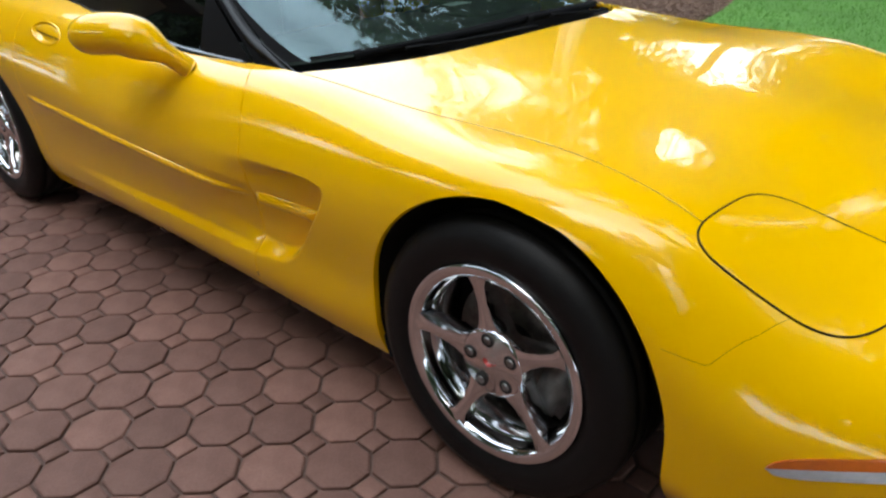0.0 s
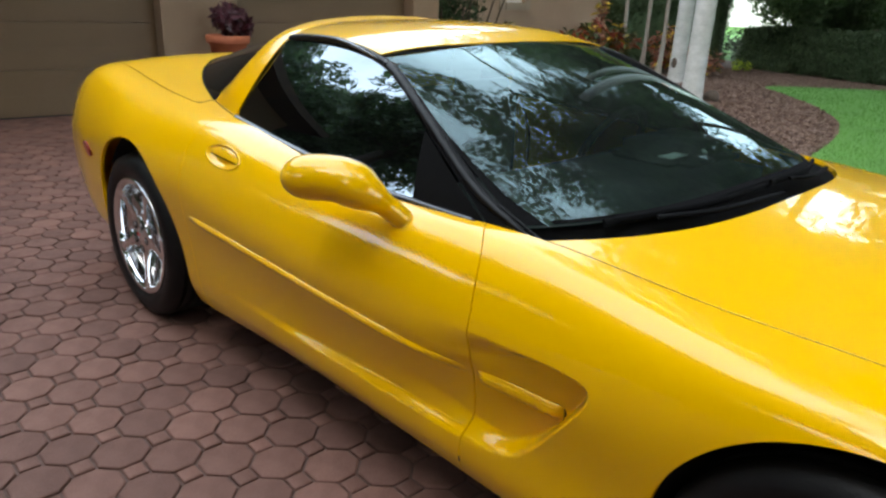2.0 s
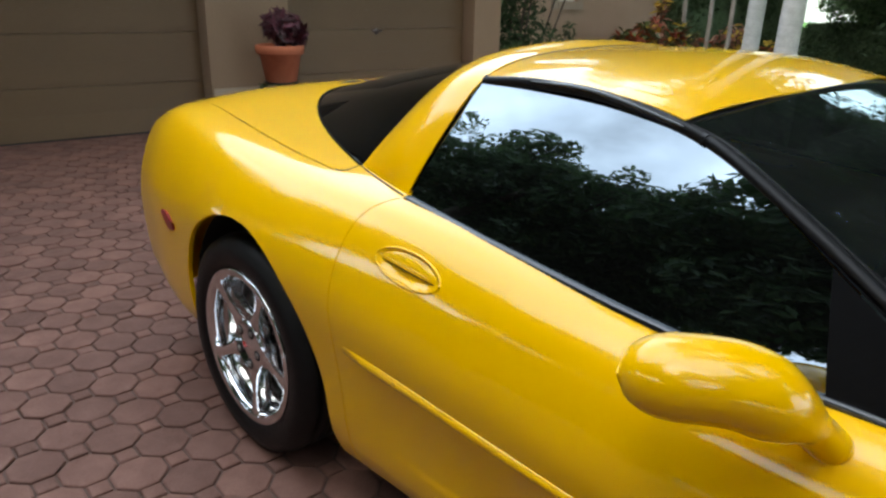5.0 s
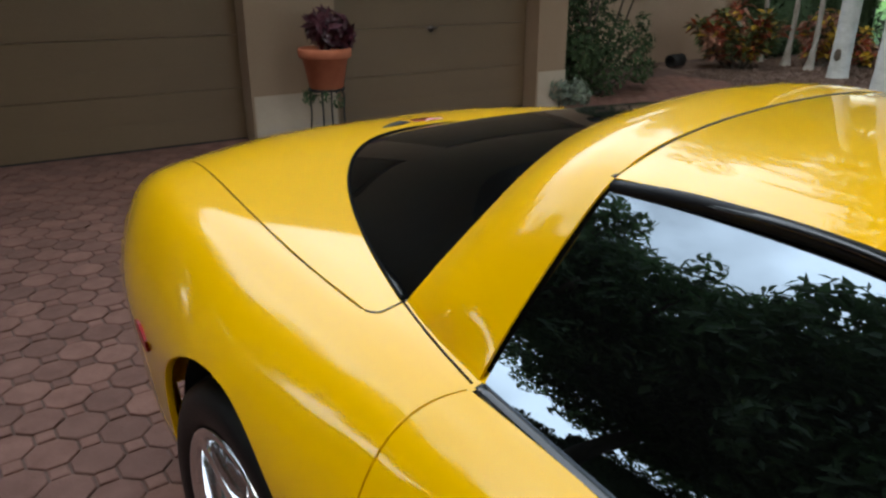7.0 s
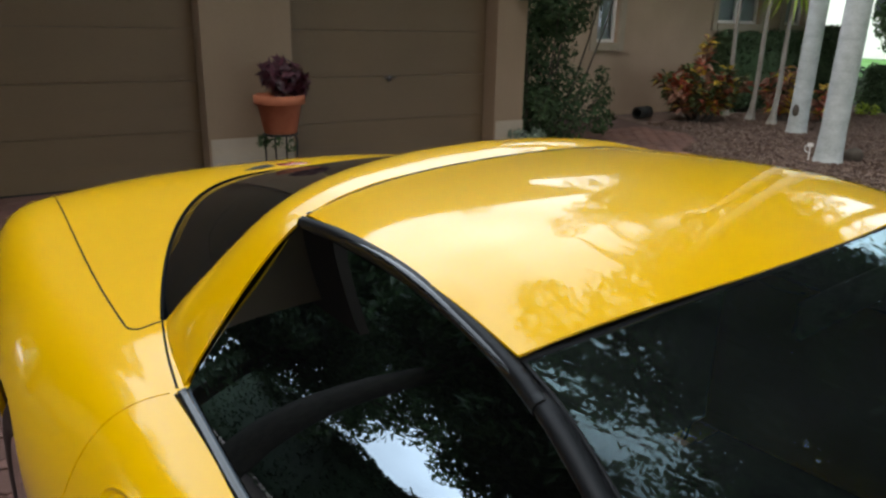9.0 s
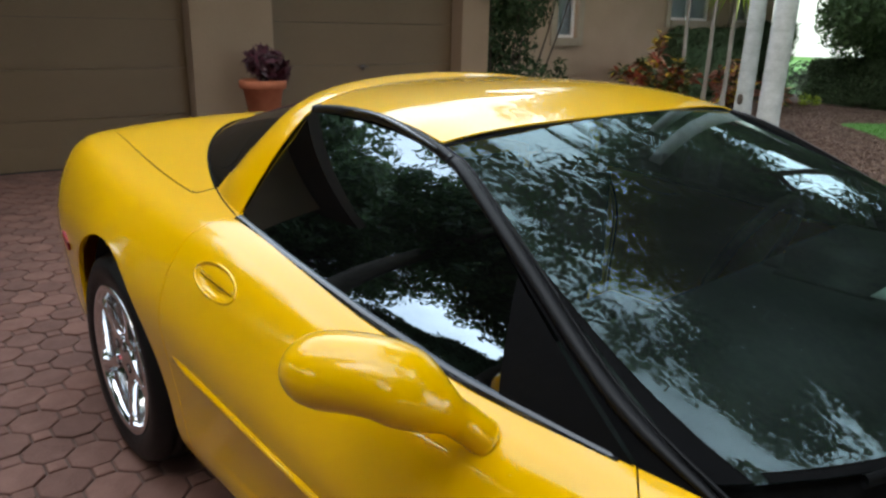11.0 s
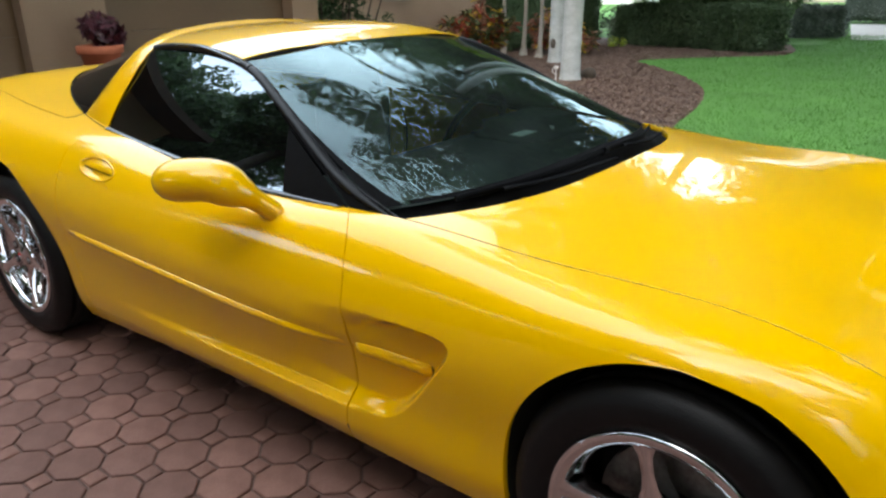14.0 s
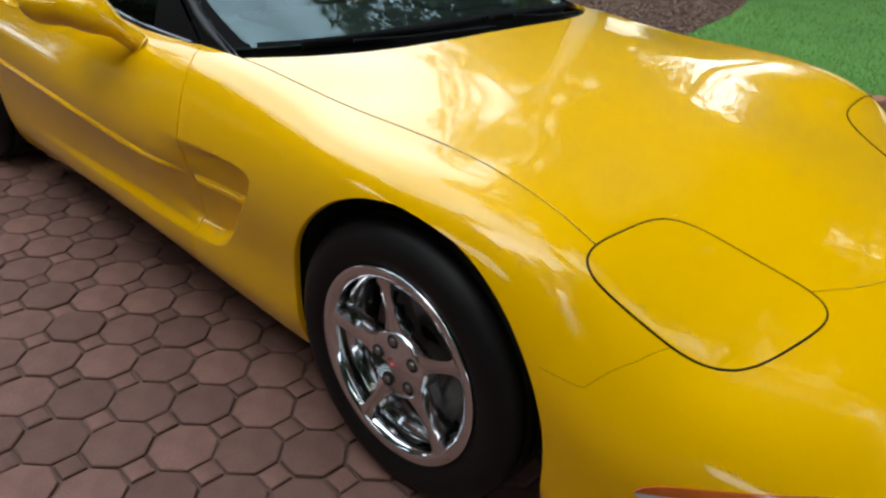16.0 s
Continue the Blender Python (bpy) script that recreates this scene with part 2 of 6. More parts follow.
def part(name, bm, mat, parent=None, label="", smooth=True, angle=None):
    """Links a bmesh as one mesh object."""
    me = bpy.data.meshes.new(name)
    bm.normal_update()
    bm.to_mesh(me)
    bm.free()
    me.materials.append(mat)
    me.polygons.foreach_set("use_smooth", np.full(len(me.polygons), bool(smooth)))
    if smooth and angle:
        me.set_sharp_from_angle(angle=radians(angle))
    ob = new(name, me)
    ob.parent = parent
    if label:
        tagged(ob, label)
    return ob


def thing(name, label, category, group="", at=(0, 0, 0), kind=""):
    ob = new(name)
    ob.empty_display_size = 0.1
    ob.location = at
    return tagged(ob, label, category, group, kind)


def box(bm, lo, hi, bevel=0.0, turn=None):
    """A box from corner to corner, its edges bevelled."""
    m = Matrix.Translation([(a + b) / 2 for a, b in zip(lo, hi)]) @ Matrix.Diagonal((*[b - a for a, b in zip(lo, hi)], 1))
    made = bmesh.ops.create_cube(bm, size=1, matrix=(turn @ m) if turn else m)["verts"]
    if bevel:
        bmesh.ops.bevel(bm, geom=list({e for v in made for e in v.link_edges}), offset=bevel, segments=2, affect="EDGES")
    return bm


def sweep(points, radii, sides=10, flat=None, cap=True):
    """A tube along points. radii: a number or a pair (across, up) at each point."""
    pts = [Vector(p) for p in points]
    verts, faces = [], []
    up = Vector((0, 0, 1))
    for i, p in enumerate(pts):
        d = (pts[min(i + 1, len(pts) - 1)] - pts[max(i - 1, 0)]).normalized()
        ref = flat or (up if abs(d.z) < 0.95 else Vector((1, 0, 0)))
        a = d.cross(ref).normalized()
        b = a.cross(d)
        r = radii[i] if hasattr(radii, "__len__") else radii
        ra, rb = r if hasattr(r, "__len__") else (r, r)
        for k in range(sides):
            t = 2 * math.pi * k / sides
            verts.append(p + a * (ra * math.cos(t)) + b * (rb * math.sin(t)))
    for i in range(len(pts) - 1):
        for k in range(sides):
            j = (k + 1) % sides
            faces.append((i * sides + k, i * sides + j, (i + 1) * sides + j, (i + 1) * sides + k))
    if cap:
        faces.append(tuple(range(sides)))
        faces.append(tuple((len(pts) - 1) * sides + k for k in reversed(range(sides))))
    return verts, faces


def lathe(profile, sides=48, axis="z"):
    """Turns (radius, height) pairs about an axis."""
    verts, faces = [], []
    for r, h in profile:
        for k in range(sides):
            t = 2 * math.pi * k / sides
            c, s = r * math.cos(t), r * math.sin(t)
            verts.append((c, s, h) if axis == "z" else (c, h, s))
    for i in range(len(profile) - 1):
        for k in range(sides):
            j = (k + 1) % sides
            f = (i * sides + k, i * sides + j, (i + 1) * sides + j, (i + 1) * sides + k)
            faces.append(f if axis == "z" else f[::-1])
    return verts, faces


def rounded(points, n=8):
    """A smooth line through points (Catmull-Rom)."""
    p = [Vector(q) for q in points]
    p = [p[0] * 2 - p[1]] + p + [p[-1] * 2 - p[-2]]
    out = []
    for i in range(1, len(p) - 2):
        for k in range(n):
            t = k / n
            out.append(0.5 * ((2 * p[i]) + (p[i + 1] - p[i - 1]) * t + (2 * p[i - 1] - 5 * p[i] + 4 * p[i + 1] - p[i + 2]) * t * t
                              + (3 * p[i] - p[i - 1] - 3 * p[i + 1] + p[i + 2]) * t ** 3))
    return out + [p[-2]]


def smooth01(x):
    x = np.clip(x, 0, 1)
    return x * x * (3 - 2 * x)

# ---- ground ----
def sheet(name, outline, z, mat, label, category="ground", thick=0.0, kind="structure"):
    """A flat piece of ground from its outline, with a small raised edge when thick."""
    bm = bmesh.new()
    vs = [bm.verts.new((x, y, z)) for x, y in outline]
    f = bm.faces.new(vs)
    if f.normal.z < 0:
        f.normal_flip()
    if thick:
        low = bmesh.ops.extrude_face_region(bm, geom=[f])["geom"]
        bmesh.ops.translate(bm, vec=(0, 0, -thick), verts=[v for v in low if isinstance(v, bmesh.types.BMVert)])
        bmesh.ops.recalc_face_normals(bm, faces=bm.faces)
    bmesh.ops.triangulate(bm, faces=[g for g in bm.faces if len(g.verts) > 4])
    return tagged(part(name, bm, mat, smooth=False), label, category, kind=kind)


sheet("ground", [(-900, -900), (900, -900), (900, 900), (-900, 900)], -0.06, SOIL, "bare brown soil reaching to the horizon")
DRIVE = [(-7.95, -6.5), (6.0, -6.5), (6.0, 3.72), (-0.2, 3.72), (-1.2, 3.80), (-3.2, 4.1), (-4.9, 5.0), (-6.0, 6.6), (-6.7, 8.0), (-8.9, 8.9), (-9.1, 5.0), (-7.95, 5.0)]
driveway = sheet("driveway", DRIVE, -0.010, JOINT, "driveway of reddish octagonal pavers with sandy joints", "driveway", 0.04)
edge_lawn = [tuple(p)[:2] for p in rounded([(-1.6, 3.87, 0), (-2.0, 4.4, 0), (-2.20, 5.1, 0), (-2.38, 6.2, 0), (-2.75, 7.5, 0), (-3.4, 8.7, 0), (-4.3, 9.8, 0), (-5.0, 10.65, 0), (-4.75, 11.25, 0), (-3.95, 12.05, 0), (-3.45, 12.5, 0), (-3.1, 13.0, 0), (-3.15, 14.0, 0), (-3.6, 15.5, 0)], 8)]
sheet("mulch_bed", [(-1.6, 3.87), *edge_lawn[1:], (-9.5, 16.0), (-9.2, 9.05), (-6.75, 8.12), (-6.1, 6.7), (-5.0, 5.12), (-3.25, 4.22)], -0.02, MULCH, "planting bed covered with brown bark mulch", "mulch bed")
sheet("lawn", [*edge_lawn, (-2.6, 60), (60, 60), (60, 3.87), (-1.6, 3.87)], -0.012, TURF, "mown green lawn beside the driveway", "lawn")
sheet("lawn_back", [(-9.5, 16.0), (-3.6, 15.5), (-2.6, 60), (-60, 60), (-60, 16)], -0.014, TURF, "green lawn behind the hedge", "lawn")
sheet("pavement", [(-2.75, 17.4), (25, 19.5), (25, 27), (-3.9, 24)], -0.006, CONCRETE, "pale concrete driveway beyond the lawn", "pavement")
sheet("road", [(-60, -30), (60, -30), (60, -22), (-60, -22)], -0.03, ASPHALT, "grey asphalt road beyond the trees", "road")
# unseen ground, made brown so that no green bounces onto the paint
sheet("ground_front", [(-60, -21.8), (60, -21.8), (60, -6.6), (-60, -6.6)], -0.03, MULCH, "unseen brown ground across the driveway, added to keep green light off the car", "ground")


def inside(x, y, poly):
    hit = False
    for (x0, y0), (x1, y1) in zip(poly, poly[1:] + poly[:1]):
        if (y0 > y) != (y1 > y) and x < (x1 - x0) * (y - y0) / (y1 - y0) + x0:
            hit = not hit
    return hit


# chips of bark on the bed
rng = np.random.default_rng(5)
BED = [(-1.6, 3.87), *edge_lawn[1:], (-9.5, 16.0), (-9.2, 9.05), (-6.75, 8.12), (-6.1, 6.7), (-5.0, 5.12), (-3.25, 4.22)]
vs, fs = [], []
while len(fs) < 80000:
    x, y = rng.uniform(-8, -1.6), rng.uniform(3.9, 13.5)
    if not inside(x, y, BED):
        continue
    a, l, w = rng.uniform(0, math.tau), rng.uniform(0.006, 0.018), rng.uniform(0.0025, 0.005)
    ca, sa, tilt = math.cos(a), math.sin(a), rng.uniform(-0.5, 0.5)
    z = rng.uniform(-0.018, 0.006)
    k = len(vs)
    for p, q in ((-1, -1), (1, -1), (0.8, 1), (-0.9, 1)):
        vs.append((x + l * p * ca - w * q * sa, y + l * p * sa + w * q * ca, z + tilt * l * p * 0.6 + 0.006 * q))
    fs.append((k, k + 1, k + 2, k + 3))
tagged(put("bark_chips", vs, fs, MULCH, smooth=False), "loose brown bark chips on the planting bed", "mulch", kind="stuff")

# grass blades on the lawn, denser towards the bed and driveway
vs, fs = [], []
n = 0
while n < 90000:
    x, y = rng.uniform(-5, 5.5), 3.85 + 15 * rng.uniform(0, 1) ** 1.6
    if x < -1.5 and inside(x, y, BED) or x < -3.0 and y > 15.4:
        continue
    n += 1
    h, w, a = rng.uniform(0.012, 0.034), rng.uniform(0.002, 0.0035) * (1 + 0.10 * (y - 4)), rng.uniform(0, math.tau)
    lx, ly = rng.normal(0, 0.02, 2)
    k = len(vs)
    vs += [(x - w * math.cos(a), y - w * math.sin(a), -0.014), (x + w * math.cos(a), y + w * math.sin(a), -0.014), (x + lx, y + ly, h)]
    fs.append((k, k + 1, k + 2))
tagged(put("grass", vs, fs, GRASS, smooth=False), "short green lawn grass", "grass", kind="stuff")

# ---- garage and house: walls set 6 degrees off the car's line ----
SLOPE = 0.108
TURN_W = math.atan(SLOPE)
BASE = Matrix.Translation((-7.745, 0, 0)) @ Matrix.Rotation(-TURN_W, 4, "Z")  # local y runs along the wall, +x out of it


def wall_part(name, boxes, mat, parent=None, bevel=0.0, m=BASE, smooth=False, label=""):
    bm = bmesh.new()
    for lo, hi in boxes:
        box(bm, lo, hi, bevel)
    bm.transform(m)
    return part(name, bm, mat, parent, label, smooth=smooth, angle=30 if smooth else None)


D1, D2, TOPZ = (-2.95, 1.37), (2.19, 4.55), 2.25
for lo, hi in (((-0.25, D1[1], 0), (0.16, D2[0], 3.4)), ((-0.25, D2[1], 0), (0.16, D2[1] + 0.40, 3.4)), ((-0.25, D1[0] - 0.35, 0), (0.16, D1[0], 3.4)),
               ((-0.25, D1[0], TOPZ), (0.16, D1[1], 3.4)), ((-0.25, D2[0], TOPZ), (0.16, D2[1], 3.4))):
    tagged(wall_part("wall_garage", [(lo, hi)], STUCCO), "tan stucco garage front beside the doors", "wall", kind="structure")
tagged(wall_part("trim", [((-0.05, D1[1] + 0.02, 0), (0.168, D2[0] - 0.02, 0.40)), ((-0.05, D2[1] + 0.02, 0), (0.168, D2[1] + 0.41, 0.40))], STUCCO_PALE, bevel=0.004),
       "paler stucco plinth at the foot of the piers", "trim", kind="structure")
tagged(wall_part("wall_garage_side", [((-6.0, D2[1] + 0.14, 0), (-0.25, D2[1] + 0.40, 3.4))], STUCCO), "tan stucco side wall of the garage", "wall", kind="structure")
# unseen eave, added deep and dark to shade the doors and darken window reflections
tagged(wall_part("roof", [((-6.2, D1[0] - 0.6, 3.4), (0.95, D2[1] + 0.9, 3.55))], DARK_EAVE), "unseen dark brown eave added over the garage doors to shade them", "roof", kind="structure")


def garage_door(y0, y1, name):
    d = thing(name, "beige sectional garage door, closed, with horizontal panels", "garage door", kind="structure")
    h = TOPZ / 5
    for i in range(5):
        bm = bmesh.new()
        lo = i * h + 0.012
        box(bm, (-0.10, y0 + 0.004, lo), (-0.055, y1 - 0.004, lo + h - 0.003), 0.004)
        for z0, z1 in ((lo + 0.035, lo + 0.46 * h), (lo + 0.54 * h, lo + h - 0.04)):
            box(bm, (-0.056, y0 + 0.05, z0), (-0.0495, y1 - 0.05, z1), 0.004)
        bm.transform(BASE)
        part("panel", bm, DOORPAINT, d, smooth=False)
    bm = bmesh.new()
    box(bm, (-0.105, y0, 0.0), (-0.05, y1, 0.014), 0.003)
    bm.transform(BASE)
    part("bottom_seal", bm, SEAL, d, "black rubber bottom seal")
    return d


tagged(wall_part("wall_garage_inside", [((-5.2, D1[0] - 0.4, 0.0), (-5.0, D2[1] + 0.12, 3.39)), ((-5.0, D1[0] - 0.6, 0.0), (-0.26, D1[0] - 0.4, 3.39)), ((-5.0, D2[1] - 0.02, 0.0), (-0.26, D2[1] + 0.12, 3.39))], DARKROOM), "dark closed inside of the garage", "wall", kind="structure")
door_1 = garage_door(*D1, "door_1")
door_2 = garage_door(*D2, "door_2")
bm = bmesh.new()
box(bm, (-0.05, 3.30, 0.86), (-0.02, 3.34, 0.92), 0.006)
box(bm, (-0.03, 3.25, 0.885), (-0.012, 3.39, 0.90), 0.005)
bm.transform(BASE)
part("door_handle", bm, IRON, door_2, "small metal lock handle")

# house wall further back, with windows
HOUSE = Matrix.Translation((-9.93, 0, 0)) @ Matrix.Rotation(-TURN_W, 4, "Z")


def wall_with(name, y0, y1, height, holes, mat, m, label, thick=0.25):
    cuts = sorted(holes)
    boxes, y = [], y0
    for a, b, z0, z1 in cuts:
        boxes += [((-thick, y, 0), (0, a, height)), ((-thick, a, 0), (0, b, z0)), ((-thick, a, z1), (0, b, height))]
        y = b
    boxes.append(((-thick, y, 0), (0, y1, height)))
    return tagged(wall_part(name, boxes, mat, m=m), label, "wall", kind="structure")


def window(name, a, b, z0, z1, m, label, bars=1, trim=0.13):
    w = thing(name, label, "window", kind="structure")
    for lo, hi in (((0, a - trim, z0 - trim), (0.05, a, z1 + trim)), ((0, b, z0 - trim), (0.05, b + trim, z1 + trim)), ((0, a, z1), (0.05, b, z1 + trim))):
        wall_part("surround", [(lo, hi)], STUCCO_PALE, w, 0.006, m)
    wall_part("window_sill", [((0, a - 0.0, z0 - trim), (0.06, b, z0))], STUCCO_PALE, w, 0.008, m)
    f = 0.05
    wall_part("window_frame", [((-0.12, a, z0), (-0.06, a + f, z1)), ((-0.12, b - f, z0), (-0.06, b, z1)), ((-0.12, a + f, z0), (-0.06, b - f, z0 + f)), ((-0.12, a + f, z1 - f), (-0.06, b - f, z1))], WHITE, w, 0.004, m)
    for i in range(1, bars):
        y = a + (b - a) * i / bars
        wall_part("mullion", [((-0.12, y - 0.02, z0 + f), (-0.065, y + 0.02, z1 - f))], WHITE, w, 0.003, m)
    sheet_of_glass = [m @ Vector((-0.092, y, z)) for y, z in ((a + f, z0 + f), (b - f, z0 + f), (b - f, z1 - f), (a + f, z1 - f))]
    put("pane", sheet_of_glass, [(0, 1, 2, 3)], PANE, w, smooth=False)
    wall_part("room_behind", [((-0.6, a - 0.1, z0 - 0.1), (-0.26, b + 0.1, z1 + 0.1))], DARKROOM, w, 0, m)
    # pale sheet added behind the glass to brighten the dark panes
    wall_part("blind", [((-0.15, a + 0.02, z0 + 0.03), (-0.14, b - 0.02, z1 - 0.02))], PANE_BACK, w, 0, m)
    return w


W1, W2, W3 = (8.46, 8.95, 1.19, 2.15), (11.40, 12.65, 1.54, 2.65), (13.4, 14.05, 1.54, 2.65)
wall_with("wall_house", 5.0, 14.6, 3.4, [W1, W2, W3], HOUSE_STUCCO, HOUSE, "tan stucco house wall with windows")
window("window_1", *W1, HOUSE, "small white-framed window with pale surround")
window("window_2", *W2, HOUSE, "white-framed window with pale surround", 2)
window("window_3", *W3, HOUSE, "narrow white-framed window with pale surround")
tagged(wall_part("wall_house_end", [((-6, 14.6, 0), (0, 14.85, 3.4))], HOUSE_STUCCO, m=HOUSE), "tan stucco end wall of the house", "wall", kind="structure")
tagged(wall_part("roof_house", [((-6.5, 4.5, 3.4), (0.7, 15.3, 3.6))], ROOFTILE, m=HOUSE), "tiled roof edge of the house", "roof", kind="structure")

# neighbours' houses far off
def far_house(m, wide, deep, high, mat, label, windows):
    h = thing("neighbour_house", label, "house")
    bm = bmesh.new()
    box(bm, (-deep, 0, 0), (0, wide, high), 0.02)
    bm.transform(m)
    part("wall", bm, mat, h, smooth=False)
    bm = bmesh.new()
    v = [bm.verts.new(p) for p in ((-deep - 0.5, -0.5, high), (0.5, -0.5, high), (0.5, wide + 0.5, high), (-deep - 0.5, wide + 0.5, high), (-deep / 2, deep / 2, high + deep * 0.2), (-deep / 2, wide - deep / 2, high + deep * 0.2))]
    for f in ((0, 1, 4), (1, 2, 5, 4), (2, 3, 5), (3, 0, 4, 5), (3, 2, 1, 0)):
        bm.faces.new([v[i] for i in f])
    bm.transform(m)
    part("roof", bm, ROOFTILE, h, smooth=False)
    for a, b, z0, z1 in windows:
        w = wall_part("window", [((-0.02, a, z0), (0.03, b, z1))], WHITE, h, 0.004, m)
        wall_part("pane", [((0.031, a + 0.06, z0 + 0.06), (0.034, b - 0.06, z1 - 0.06))], DARKROOM, w, 0, m)
    return h


far_house(Matrix.Translation((-28, 41.5, 0)) @ Matrix.Rotation(radians(-84), 4, "Z"), 13, 9, 5.4, WHITE, "white neighbouring house beyond the hedge", [(9.4, 10.3, 2.1, 3.4), (10.7, 11.6, 2.1, 3.4), (3.9, 5.4, 1.2, 2.9)])
CREAM_AT = Matrix.Translation((-13.6, 46, 0)) @ Matrix.Rotation(radians(-88), 4, "Z")
cream = far_house(CREAM_AT, 15.5, 10, 5.4, CREAM, "cream neighbouring house beyond the lawn", [(9, 10.5, 0.2, 2.3), (12, 13.3, 0.9, 2.3)])
for a in (0.4, 1.5, 2.6, 3.7, 4.8, 5.9, 7.0):
    wall_part("pilaster", [((0.0, a, 0), (0.16, a + 0.32, 5.3))], CREAM, cream, 0.01, CREAM_AT)
far_house(Matrix.Translation((16, -36, 0)) @ Matrix.Rotation(radians(90), 4, "Z"), 14, 9, 3.6, WHITE, "white house across the road", [(2, 3.4, 0.9, 2.3), (6, 7.4, 0.9, 2.3), (10, 11.4, 0.9, 2.3)])
far_house(Matrix.Translation((-4, -38, 0)) @ Matrix.Rotation(radians(90), 4, "Z"), 13, 9, 3.6, CREAM, "cream house across the road", [(2, 3.4, 0.9, 2.3), (8, 9.4, 0.9, 2.3)])

# ---- the car: a surface lofted through nine lengthwise lines, nose to tail ----
STATIONS = np.array([0.98, 0.85, 0.65, 0.35, 0.0, -0.35, -0.75, -1.2, -1.7, -2.1, -2.63, -3.1, -3.4, -3.58])
ACROSS = np.array([0.0, 0.38, 0.75, 0.86, 0.97, 1.15, 1.28, 1.40, 1.48])  # where the nine lines stand along a section
V2, V3, V4, V5, V6, V7, V8 = ACROSS[2:]
LINE_Y = [
    [0.0] * 14,
    [0.30, 0.34, 0.37, 0.38, 0.38, 0.38, 0.38, 0.38, 0.38, 0.38, 0.37, 0.35, 0.34, 0.33],
    [0.56, 0.64, 0.70, 0.744, 0.722, 0.730, 0.752, 0.785, 0.768, 0.745, 0.724, 0.686, 0.66, 0.64],
    [0.62, 0.71, 0.79, 0.835, 0.855, 0.85, 0.845, 0.865, 0.86, 0.85, 0.845, 0.815, 0.785, 0.755],
    [0.66, 0.755, 0.85, 0.895, 0.915, 0.905, 0.903, 0.913, 0.918, 0.92, 0.928, 0.895, 0.865, 0.83],
    [0.67, 0.775, 0.873, 0.91, 0.925, 0.913, 0.914, 0.924, 0.93, 0.933, 0.94, 0.915, 0.885, 0.85],
    [0.655, 0.765, 0.865, 0.90, 0.905, 0.895, 0.893, 0.898, 0.905, 0.91, 0.925, 0.90, 0.87, 0.835],
    [0.63, 0.74, 0.845, 0.88, 0.885, 0.885, 0.888, 0.893, 0.893, 0.89, 0.895, 0.87, 0.84, 0.80],
    [0.58, 0.70, 0.80, 0.84, 0.84, 0.855, 0.86, 0.86, 0.86, 0.86, 0.85, 0.82, 0.79, 0.75],
]
LINE_Z = [
    [0.42, 0.51, 0.60, 0.70, 0.775, 0.82, 0.85, 0.86, 0.87, 0.885, 0.925, 0.972, 0.979, 0.945],
    [0.415, 0.50, 0.583, 0.685, 0.768, 0.81, 0.84, 0.855, 0.87, 0.885, 0.92, 0.968, 0.973, 0.939],
    [0.39, 0.465, 0.54, 0.697, 0.762, 0.772, 0.803, 0.80, 0.838, 0.875, 0.902, 0.946, 0.949, 0.905],
    [0.36, 0.43, 0.515, 0.675, 0.748, 0.745, 0.765, 0.755, 0.79, 0.828, 0.858, 0.908, 0.908, 0.866],
    [0.33, 0.39, 0.455, 0.59, 0.69, 0.66, 0.66, 0.65, 0.68, 0.71, 0.748, 0.77, 0.765, 0.73],
    [0.28, 0.32, 0.36, 0.44, 0.51, 0.50, 0.50, 0.51, 0.53, 0.55, 0.575, 0.58, 0.565, 0.54],
    [0.23, 0.255, 0.275, 0.32, 0.37, 0.37, 0.37, 0.375, 0.385, 0.395, 0.41, 0.41, 0.405, 0.40],
    [0.18, 0.195, 0.205, 0.23, 0.25, 0.25, 0.25, 0.255, 0.255, 0.25, 0.25, 0.26, 0.27, 0.28],
    [0.15, 0.155, 0.16, 0.165, 0.17, 0.175, 0.185, 0.195, 0.195, 0.18, 0.17, 0.19, 0.205, 0.22],
]
ARCH_F, ARCH_R = (0.022, 0.335, 0.370), (-2.635, 0.345, 0.398)  # centre along, centre height, radius


def curvature(knots, level=False):
    """The matrix that turns a natural cubic spline's values at its knots into its second derivatives there."""
    n, h = len(knots), np.diff(knots)
    a, b = np.eye(n), np.zeros((n, n))
    for i in range(1, n - 1):
        a[i, i - 1], a[i, i], a[i, i + 1] = h[i - 1] / 6, (h[i - 1] + h[i]) / 3, h[i] / 6
        b[i, i - 1], b[i, i], b[i, i + 1] = 1 / h[i - 1], -1 / h[i - 1] - 1 / h[i], 1 / h[i]
    if level:  # no slope at the first knot, for what is mirrored there
        a[0, 0], a[0, 1], b[0, 0], b[0, 1] = h[0] / 3, h[0] / 6, -1 / h[0], 1 / h[0]
    return np.linalg.solve(a, b)


ALONG = STATIONS[::-1]
C_ALONG, C_ACROSS, C_LEVEL = curvature(ALONG), curvature(ACROSS), curvature(ACROSS, True)
TAB_Y, TAB_Z = np.array(LINE_Y)[:, ::-1].T, np.array(LINE_Z)[:, ::-1].T
CURV_Y, CURV_Z = C_ALONG @ TAB_Y, C_ALONG @ TAB_Z


def cubic(knots, x):
    i = np.clip(np.searchsorted(knots, x) - 1, 0, len(knots) - 2)
    h = knots[i + 1] - knots[i]
    a, b = (knots[i + 1] - x) / h, (x - knots[i]) / h
    return i, a, b, (a ** 3 - a) * h * h / 6, (b ** 3 - b) * h * h / 6


